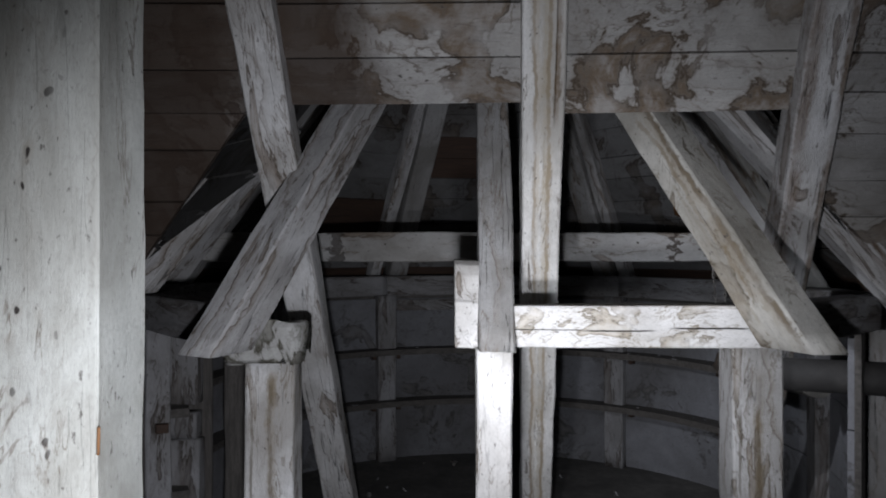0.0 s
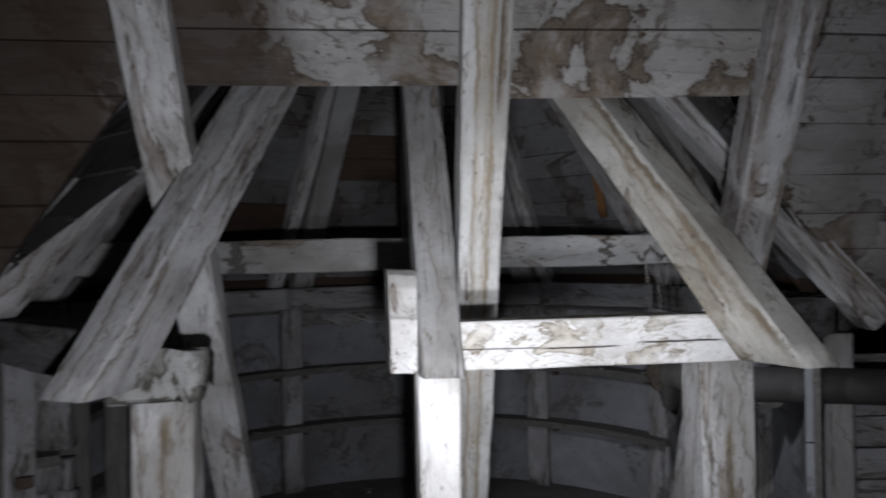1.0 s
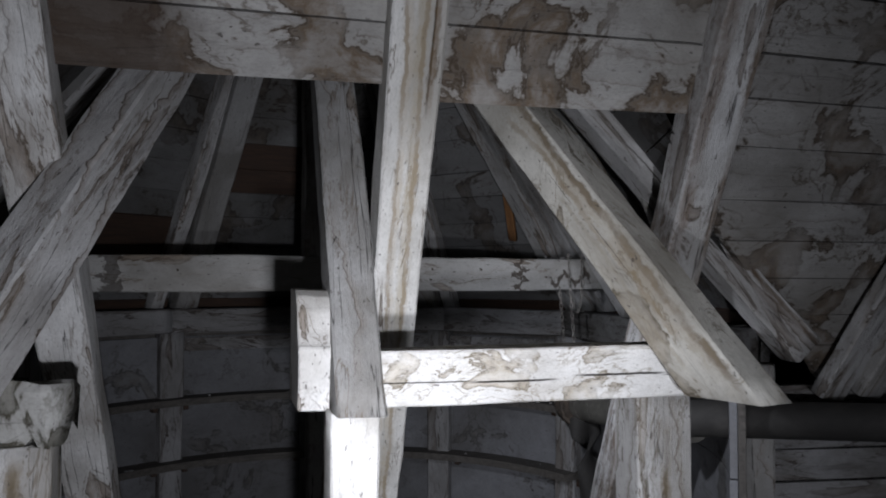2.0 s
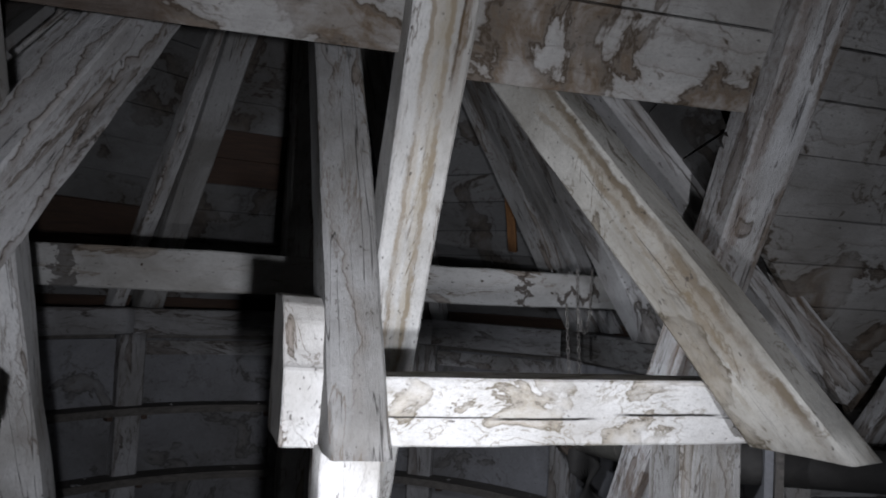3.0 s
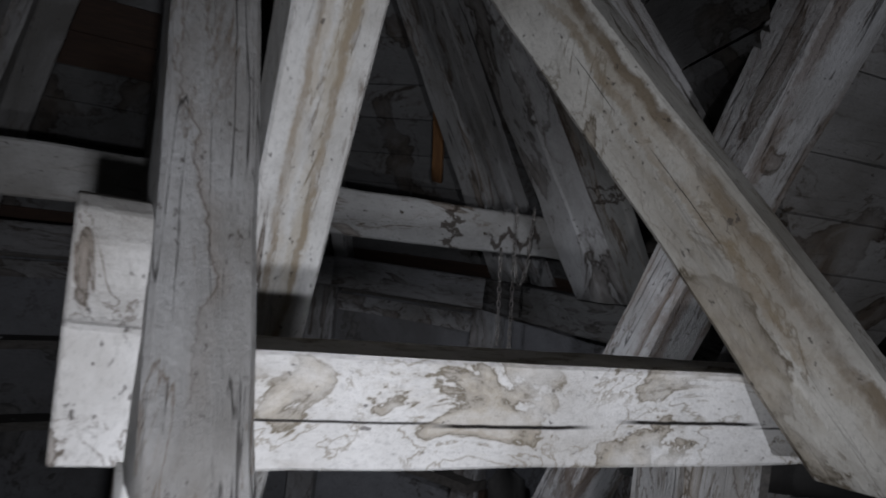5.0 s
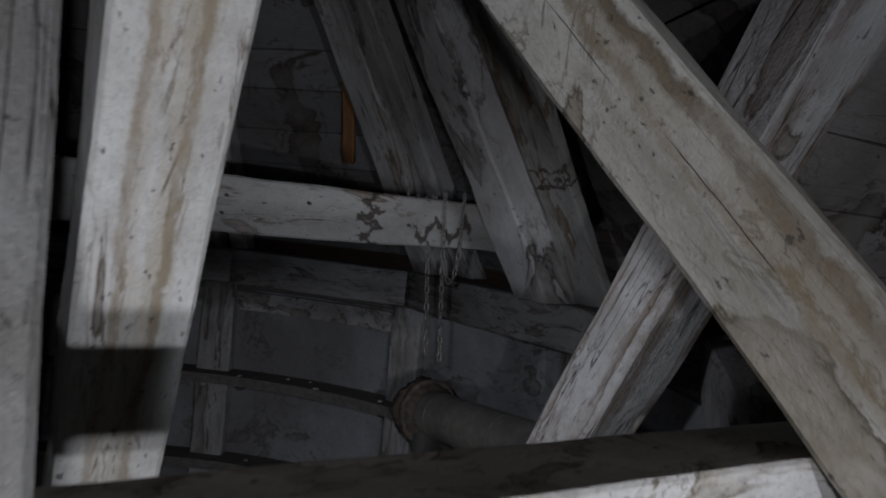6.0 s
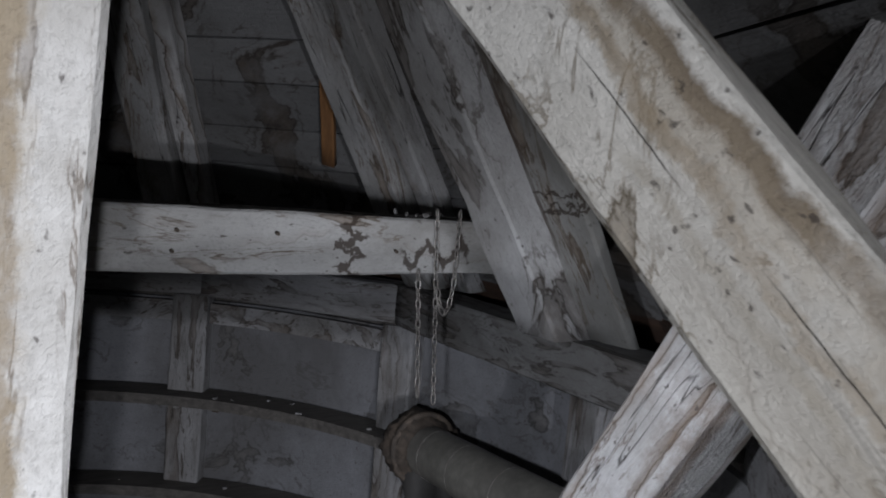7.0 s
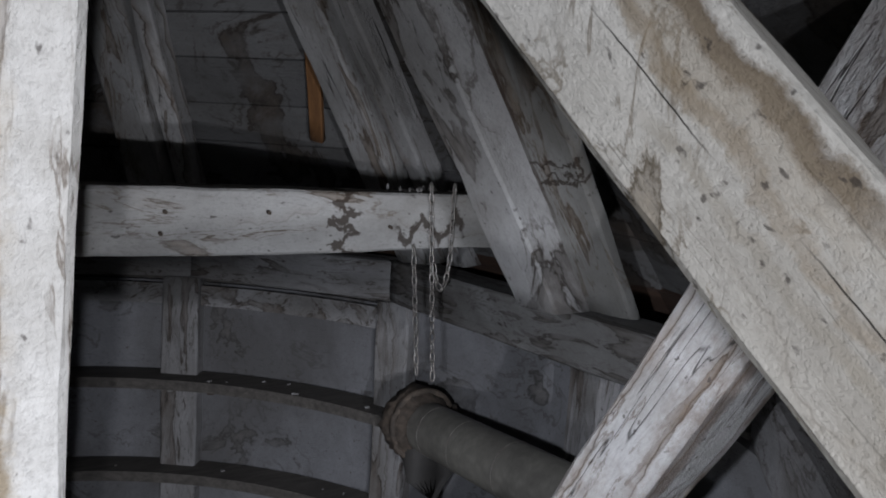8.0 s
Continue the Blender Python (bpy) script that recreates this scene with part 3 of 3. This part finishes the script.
timber("valley_rafter", (2.13, 3.49, 1.20), (1.038, 3.924, 2.60), 0.15, 0.11, LIME_ROTTED, "limewashed valley rafter with rotted brown edges, cut level at its foot", "rafter", across=(0.75, 0.1, 0.6), level=True)
timber("valley_board", (1.76, 3.74, 1.76), (1.50, 3.99, 2.75), 0.40, 0.03, LIME_HIP, "smooth grey board in the valley between two roofs", "plank", across=(1, 0.25, 0.15))
timber("rafter", (1.245 + 0.0, 2.70, 1.15), (1.245 - 0.333 * 1.95, 2.70 + 0.889 * 1.95, 3.1), 0.165, 0.175, LIME_FLAKED, "thick limewashed turret rafter with brown flaking edge, foot on the beam", "rafter", "turret rafters", across=(0.9, 0.43, 0), level=True)
timber("rafter", (0.197, 2.83, 1.173), (0.248, 4.16, 3.1), 0.137, 0.15, LIME_SMOOTH, "smooth grey turret rafter with checked foot lapped on the beam", "rafter", "turret rafters", across=(1, 0, 0), face=-1, level=True)
timber("rafter", (-0.80, 2.76, 1.135), (0.005, 4.32, 3.1), 0.15, 0.17, LIME_WORN, "grey turret rafter with flaking white streaks, foot oversailing its post", "rafter", "turret rafters", across=(0.9, -0.43, 0), level=True)

# posts and ring plates
for th in ANGLES:
    if th == 186:
        timber("post", (0.19, 2.99, FLOOR), (0.19, 2.955, 1.13), 0.135, 0.14, LIME_CLEAN, "bright limewashed square post under the beam end", "post", "turret posts", across=(1, 0, 0))
    elif th == 156:
        timber("post", (1.228, 3.12, FLOOR), (1.224, 3.12, 1.13), 0.20, 0.16, LIME_SPLIT, "broad limewashed post with brown streaks under the beam", "post", "turret posts", across=(1, 0, 0))
    elif th == 216:
        timber("post", (-0.66, 3.06, FLOOR), (-0.66, 3.06, 1.062), 0.19, 0.16, LIME_SPLIT, "limewashed post split down its face by a dark check", "post", "turret posts", across=(1, 0, 0))
    else:
        a = radians(th)
        r = R_WALL + (0.14 if th == 126 else -0.02)
        th = {126: 118, 36: 35}.get(th, th)
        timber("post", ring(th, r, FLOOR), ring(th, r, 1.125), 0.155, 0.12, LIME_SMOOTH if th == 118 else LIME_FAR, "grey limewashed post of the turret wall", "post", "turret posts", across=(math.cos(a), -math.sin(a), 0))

for a0 in ANGLES:
    if a0 in (96, 156, 186):
        continue
    start, end = ring(a0, R_WALL + 0.03, 1.205), ring(a0 + 30, R_WALL + 0.03, 1.205)
    if a0 == 66:
        start, end = Vector((2.02, 5.42, 1.205)), Vector((2.085, 3.72, 1.205))
    elif a0 == 126:
        start, end = Vector((2.0, 3.70, 1.205)), Vector((1.36, 3.12, 1.205))
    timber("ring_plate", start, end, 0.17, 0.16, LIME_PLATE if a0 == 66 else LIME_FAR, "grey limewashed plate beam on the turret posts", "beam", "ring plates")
timber("plate_beam", (0.145, 2.99, 1.209), (1.36, 2.99, 1.209), 0.155, 0.15, LIME_CRACKED, "bright limewashed beam with a long drying crack", "beam", "ring plates", across=(0, 0, 1), rough=0.004, chamfer=0.005)
knob = timber_bm(0.30, 0.15, 0.165, rough=0.022, chamfer=0.02, seed=77, step=0.025)
for v in knob.verts:
    if v.co.x < 0.10 and v.co.z > 0.01 and noise.noise(v.co * 24) > -0.05:
        v.co.z -= 0.05 * (1 - v.co.x / 0.10)
    if v.co.x < 0.03:
        v.co.x += 0.03 * noise.noise(v.co * 31)
tagged(part("beam_end", knob, LIME_MOSS, m=along((-0.545, 3.03, 1.135), (-0.84, 3.12, 1.135))), "ragged mossy end of a limewashed plate beam on its post", "beam")
tie_beam = timber("tie_beam", (-1.6, 4.82, 1.512), (2.2, 4.82, 1.512), 0.175, 0.16, LIME_JAGGED, "limewashed tie beam with dark jagged stain", "beam", across=(0, 0, 1), rough=0.008)
for nx, nz in ((0.91, 1.54), (1.178, 1.54), (0.90, 1.486), (-0.35, 1.53), (1.55, 1.50)):
    nail = part("nail", tube_bm([(nx, 4.75, nz), (nx, 4.728, nz - 0.003)], 0.0052, 8), RUST, tie_beam, "dark rusty nail head")
    nail.matrix_parent_inverse = tie_beam.matrix_world.inverted()
timber("king_post", (0.352, 4.835, FLOOR), (0.35, 4.835, 1.425), 0.15, 0.13, LIME_SMOOTH, "grey limewashed post standing under the tie beam", "post", across=(1, 0, 0))
timber("king_post", (0.325, 4.82, 1.60), (0.325, 4.82, 3.6), 0.155, 0.15, LIME_SMOOTH, "smooth grey king post standing on the tie beam", "post", across=(1, 0, 0))

# rounded block on the beam's end
bm = bmesh.new()
prof = [(2.97, 1.125), (2.945, 1.21), (2.95, 1.300), (2.962, 1.308), (2.985, 1.345), (3.0, 1.40), (3.03, 1.44), (3.07, 1.457), (3.2, 1.46), (3.2, 1.125)]
lo = [bm.verts.new((0.045, y, z)) for y, z in prof]
hi = [bm.verts.new((0.142, y + 0.006, z - 0.004)) for y, z in prof]
for i in range(len(prof)):
    j = (i + 1) % len(prof)
    bm.faces.new((lo[i], lo[j], hi[j], hi[i]))
bm.faces.new(lo[::-1])
bm.faces.new(hi)
bmesh.ops.recalc_face_normals(bm, faces=bm.faces)
bmesh.ops.bevel(bm, geom=bm.edges[:], offset=0.004, segments=1, affect="EDGES")
upright = pose(0.09, 3.08, 1.125, 0, -90, 0)
bm.transform(upright.inverted())
tagged(part("beam_block", bm, LIME_CLEAN, m=upright), "limewashed block with a worn rounded top beside the rafter foot", "beam")

# near post
near_post = timber("post", (-0.78, 1.50, FLOOR), (-0.775, 1.50, 3.6), 0.33, 0.22, LIME_NAILED, "thick limewashed attic post peppered with nail holes", "post", across=(1, 0, 0), rough=0.004, chamfer=0.005)

splinter = timber("splinter", (-0.611, 1.388, 1.135), (-0.608, 1.385, 1.185), 0.006, 0.005, ORANGE_WOOD, "raw orange splinter", across=(1, 0, 0), chamfer=0.002, rough=0.002)
splinter.parent = near_post
splinter.matrix_parent_inverse = near_post.matrix_world.inverted()

# turret wall
wall_round = empty("wall_round", "curved grey boarded turret wall with hoops", "wall", kind="structure")


def arc_bm(t0, t1, r0, r1, z0, z1, n=10):
    bm = bmesh.new()
    rows = []
    for i in range(n + 1):
        t = t0 + (t1 - t0) * i / n
        rows.append([bm.verts.new(ring(t, r, z)) for r, z in ((r0, z0), (r1, z0), (r1, z1), (r0, z1))])
    for a, b in zip(rows, rows[1:]):
        for k in range(4):
            bm.faces.new((a[k], a[(k + 1) % 4], b[(k + 1) % 4], b[k]))
    bm.faces.new(rows[0][::-1])
    bm.faces.new(rows[-1])
    bmesh.ops.recalc_face_normals(bm, faces=bm.faces)
    return bm


BAYS = [a for a in ANGLES if a not in (126, 156, 186, 216)]
HOOPS = (0.27, 0.68)
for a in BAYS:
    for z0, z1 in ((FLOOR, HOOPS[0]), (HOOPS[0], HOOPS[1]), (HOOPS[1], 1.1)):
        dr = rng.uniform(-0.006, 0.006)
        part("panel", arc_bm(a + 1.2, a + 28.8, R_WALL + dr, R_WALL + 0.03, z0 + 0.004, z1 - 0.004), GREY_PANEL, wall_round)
    part("backing", arc_bm(a, a + 30, R_WALL + 0.032, R_WALL + 0.06, FLOOR, 1.12), DARK_WOOD, wall_round)
for z in HOOPS:
    part("hoop", arc_bm(-114, 69, R_WALL - 0.17, R_WALL - 0.012, z - 0.022, z + 0.022, 60), DARK_WOOD, wall_round, "dark bent wooden hoop")
for a in ANGLES:
    if a in (96, 126, 156, 186, 216):
        continue
    for z in HOOPS:
        for side in (-3.2, 3.2):
            m = Matrix.Translation(ring(a + side, R_WALL - 0.03, z - 0.045)) @ pose(0, 0, 0, 0, 0, -a - side)
            part("wedge", box_bm(0.035, 0.06, 0.045, 0.004), BROWN_WOOD, wall_round, "brown wooden wedge", m)

# lining boards over two bays, under the plate
for a in (36, 6, 336):
    part("lining_board", arc_bm(a + 1, a + 29, R_WALL - 0.035, R_WALL - 0.008, 1.0, 1.088), LIME_FAR, wall_round)

# turret roof boards outside the rafters
turret_roof = empty("turret_roof", "conical turret roof of grey limewashed boards", "roof", kind="structure")
for a in ANGLES:
    if a in (126, 156, 186):
        continue
    z = 1.20
    while z < 3.2:
        wz = rng.uniform(0.14, 0.19)
        rm = (2.0 - (z + wz / 2 - 1.235) / LEANT) + 0.17
        p0, p1 = ring(a, rm, z + wz / 2), ring(a + 30, rm, z + wz / 2)
        mid = (p0 + p1) / 2
        inward = Vector((CX - mid.x, CY - mid.y, 0)).normalized()
        m = along(p0, p1, Vector((inward.x / LEANT, inward.y / LEANT, 1)))
        L = (p1 - p0).length
        on = 0.55 if a == 96 else 0.0
        m = m @ pose(L / 2 + on / 2, 0, rng.uniform(-.005, .005), rng.uniform(-1.5, 1.5))
        bm = board_bm(L + 0.03 + on, wz * math.sqrt(1 + 1 / LEANT ** 2) - 0.007, 0.024, rng)
        # cut off what stands in front of the attic slope
        inv = m.inverted()
        co = inv @ Vector((0, slope_y(2.0, 0.15), 2.0))
        no = (inv.to_3x3() @ Vector((0, 1, PITCH))).normalized()
        bmesh.ops.bisect_plane(bm, geom=bm.verts[:] + bm.edges[:] + bm.faces[:], plane_co=co, plane_no=no, clear_inner=True)
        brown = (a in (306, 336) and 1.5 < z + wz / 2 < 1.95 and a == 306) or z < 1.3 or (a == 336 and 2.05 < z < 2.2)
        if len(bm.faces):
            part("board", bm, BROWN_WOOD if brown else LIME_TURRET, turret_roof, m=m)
        else:
            bm.free()
        z += wz

# ---- things in the turret ----
# a fresh brown batten between two rafters
timber("batten", (1.655, 5.50, 1.74), (1.47, 5.21, 2.24), 0.055, 0.03, ORANGE_WOOD, "short fresh brown batten nailed between turret rafters", "batten", across=(math.cos(radians(55)), -math.sin(radians(55)), 0), chamfer=0.003)


def flue_pipe(p0, p1, radius, q0, q1):
    """A sloping pipe with a rusty flanged collar at p0, which runs into a black cross pipe from q0 to q1."""
    p0, p1 = Vector(p0), Vector(p1)
    d = (p1 - p0).normalized()
    pipe = empty("pipe", "dark grey painted pipe with a crumbling rusty collar", "pipe")
    n = 24
    part("cross_tube", tube_bm([Vector(q0).lerp(Vector(q1), i / 8) for i in range(9)], 0.078, 24), BLACK_PAINT, pipe, "black cross pipe")
    part("tube", tube_bm([p0.lerp(p1, i / n) for i in range(n + 1)], radius, 28), PIPE_PAINT, pipe)
    for k, s in ((0.16, 1.008), (0.36, 1.008), (0.62, 1.008), (0.95, 1.008)):
        q = p0 + d * k
        part("seam_band", tube_bm([q, q + d * 0.003], radius * s, 28), CHAIN_METAL, pipe, "thin bright joint round the pipe")
    y = d.cross(Vector((0, 0, 1))).normalized()
    z = y.cross(d)
    r = random.Random(3)
    bm = bmesh.new()
    rings = []
    for off, rad in ((-0.06, 0.9), (-0.06, 1.25), (-0.035, 1.42), (-0.01, 1.36), (0.01, 1.46), (0.03, 1.30), (0.05, 1.33), (0.07, 1.12), (0.095, 1.02)):
        rings.append([])
        for j in range(40):
            t = 2 * math.pi * j / 40
            rr = radius * rad * (1 + ((r.uniform(-0.05, 0.05) + 0.22 * noise.noise(Vector((4 * math.cos(t), 4 * math.sin(t), off * 40)))) if rad > 1.1 else 0))
            rings[-1].append(bm.verts.new(p0 + d * (off + r.uniform(-.006, .006)) + (y * math.cos(t) + z * math.sin(t)) * rr))
    for a, b in zip(rings, rings[1:]):
        for j in range(40):
            bm.faces.new((a[j], a[(j + 1) % 40], b[(j + 1) % 40], b[j])).smooth = True
    bm.faces.new(rings[0])
    bmesh.ops.recalc_face_normals(bm, faces=bm.faces)
    part("collar", bm, RUST, pipe, "crumbling rusty collar")
    elbow = [(0.0, 0.02), (0.04, -0.06), (0.10, -0.17), (0.17, -0.32), (0.22, -0.52), (0.23, p0.z * -1 + FLOOR + 0.01)]
    part("elbow", tube_bm([p0 + Vector((0.0, -a, b)) for a, b in elbow], radius * 0.92, 24), BLACK_PAINT, pipe, "black bend running down to the floor")
    c = p0 + d * 0.045
    part("clamp", tube_bm([c + (y * math.cos(t) + z * math.sin(t)) * radius * 1.36 for t in (2 * math.pi * j / 36 for j in range(36))], 0.012, 8, True), RUST, pipe, "rusty iron clamp ring")
    bm = bmesh.new()
    bmesh.ops.create_icosphere(bm, subdivisions=2, radius=0.022)
    for v in bm.verts:
        v.co *= 1 + 0.5 * noise.noise(v.co * 60)
    part("crust", bm, VERDIGRIS, pipe, "pale blue-green crust", Matrix.Translation(c - y * radius * 0.9 - z * radius * 1.15))
    part("stub", tube_bm([c - y * radius * 1.25 + z * radius * 0.6, c - y * radius * 1.45, c - y * radius * 1.3 - z * radius * 0.7, c - y * radius * 0.95 - z * radius * 1.1], 0.021, 10), RUST, pipe, "short bent rusty stub")
    return pipe


flue_pipe((1.895, 5.06, 0.748), (1.80, 3.76, 0.875), 0.09, (1.60, 3.79, 0.90), (3.9, 2.72, 0.91))


def link_chain(points, label, spacing=0.030):
    """A chain of welded oval links along a line of points."""
    chain = empty("chain", label, "chain", "hanging chains")
    pts = [Vector(p) for p in points]
    bm = tube_bm([(0.019 * math.cos(t), 0.0075 * math.sin(t), 0) for t in (2 * math.pi * j / 12 for j in range(12))], 0.0022, 5, True)
    me = bpy.data.meshes.new("link")
    bm.to_mesh(me)
    bm.free()
    me.materials.append(CHAIN_METAL)
    k, carry = 0, 0.0
    for a, b in zip(pts, pts[1:]):
        d = b - a
        L = d.length
        s = carry
        while s < L:
            ob = new("link", me)
            x = d.normalized()
            side = Vector((1, 0, 0)) if k % 2 else Vector((0, 1, 0))
            ob.matrix_world = along(a + x * s, b, side if abs(x.dot(side)) < 0.9 else (0, 0, 1))
            ob.parent = chain
            s += spacing
            k += 1
        carry = s - L
    return chain


YC = 4.715
link_chain([(1.622, YC, 1.43), (1.645, YC - 0.02, 1.05)], "thin dull metal chain hanging from the tie beam")
link_chain([(1.672, YC, 1.615), (1.685, YC - 0.01, 1.35), (1.703, YC - 0.02, 1.04)], "thin dull metal chain hanging over the tie beam")
link_chain([(1.755, YC, 1.615), (1.753, YC, 1.40), (1.742, YC, 1.33), (1.727, YC, 1.305), (1.713, YC, 1.325), (1.702, YC, 1.36), (1.692, YC, 1.40)], "short loop of thin dull metal chain")

# ---- things beside the turret ----
# leaning grey braces by the boarded slope
timber("brace", (2.47, 3.72, 0.97), (2.67, 3.27, 1.82), 0.16, 0.07, LIME_WORN, "rough grey weathered brace lying on the boarded slope", "brace", across=(1, 0.1, 0))
timber("brace", (2.68, 3.72, 0.97), (2.88, 3.27, 1.82), 0.15, 0.07, LIME_WORN, "rough grey weathered brace lying on the boarded slope", "brace", across=(1, 0.1, 0))

# patched post with a black slot behind the split post
notched = empty("patched_post", "patched limewashed post with a dark slot cut into it", "post")
for z0, z1, w in ((FLOOR, 0.52, 0.17), (0.53, 0.66, 0.14), (0.705, 1.08, 0.15)):
    timber("block", (-1.33, 4.05, z0), (-1.33, 4.05, z1), w, 0.1, LIME_FAR, across=(1, 0, 0), parent=notched)
timber("backing", (-1.31, 4.12, FLOOR), (-1.31, 4.12, 1.08), 0.2, 0.03, DARK_WOOD, across=(1, 0, 0), parent=notched)
timber("plank", (-1.02, 4.2, FLOOR), (-1.02, 4.2, 1.1), 0.3, 0.035, DARK_WOOD, "dark stained upright plank behind the split post", "plank", across=(1, 0, 0))

# things on the turret floor
bm = tube_bm([(0.11 * math.cos(t), 0.11 * math.sin(t), 0) for t in (2 * math.pi * j / 32 for j in range(32))], 0.028, 10, True)
tagged(part("hose_ring", bm, DARK_WOOD, m=pose(0.14, 4.35, FLOOR + 0.03)), "dark rubber ring lying on the turret floor", "ring")
r = random.Random(11)
bm = bmesh.new()
for i in range(90):
    t, q = r.uniform(0, 2 * math.pi), 1.7 * math.sqrt(r.random())
    s = r.uniform(0.006, 0.03)
    mm = Matrix.Translation((CX + q * math.sin(t), CY + q * math.cos(t), FLOOR + s * 0.3)) @ Euler((r.random() * 3, r.random() * 3, r.random() * 3)).to_matrix().to_4x4() @ Matrix.Diagonal((s * r.uniform(1, 3), s, s * 0.5, 1))
    bmesh.ops.create_cube(bm, size=1, matrix=mm)
tagged(part("rubble", bm, LIME_FAR), "scattered grey chips and splinters on the floor", "rubble", kind="stuff")

# low boarded wall beyond the black pipe
knee_wall = empty("wall_knee", "low wall of rough grey boards under the slope", "wall", kind="structure")
for i in range(8):
    z = FLOOR + 0.07 + i * 0.15
    m = along((2.15, 3.95, z), (4.3, 3.65, z), (0, 0, 1)) @ pose(1.085, 0, rng.uniform(-.01, .01), rng.uniform(-2, 2))
    part("board", board_bm(2.2, 0.142, 0.03, rng), LIME_FAR, knee_wall, m=m)

# crumbs of plaster on the hoops
r = random.Random(21)
bm = bmesh.new()
for z in HOOPS:
    for i in range(13):
        q = r.uniform(0.005, 0.014)
        mm = Matrix.Translation(ring(r.uniform(-60, 66), R_WALL - r.uniform(0.03, 0.16), z + 0.022 + q * 0.25)) @ pose(0, 0, 0, 0, 0, r.uniform(0, 360)) @ Matrix.Diagonal((q * r.uniform(1, 2.5), q, q * 0.5, 1))
        bmesh.ops.create_cube(bm, size=1, matrix=mm)
tagged(part("crumbs", bm, LIME_FAR), "white plaster crumbs lying on the wall hoops", "crumbs", kind="stuff")

# lint and plaster caught on the tie beam beside the chains
r = random.Random(33)
bm = bmesh.new()
for i in range(26):
    q = r.uniform(0.003, 0.009)
    mm = Matrix.Translation((r.uniform(1.58, 1.80), 4.80 + r.uniform(-0.05, 0.05), 1.604 + q * 0.3)) @ Euler((r.random() * 3, r.random() * 3, r.random() * 3)).to_matrix().to_4x4() @ Matrix.Diagonal((q * r.uniform(1, 4), q, q * 0.5, 1))
    bmesh.ops.create_icosphere(bm, subdivisions=1, radius=0.6, matrix=mm)
tagged(part("lint", bm, LIME_FAR), "grey lint and plaster caught on the tie beam", "lint", kind="stuff")
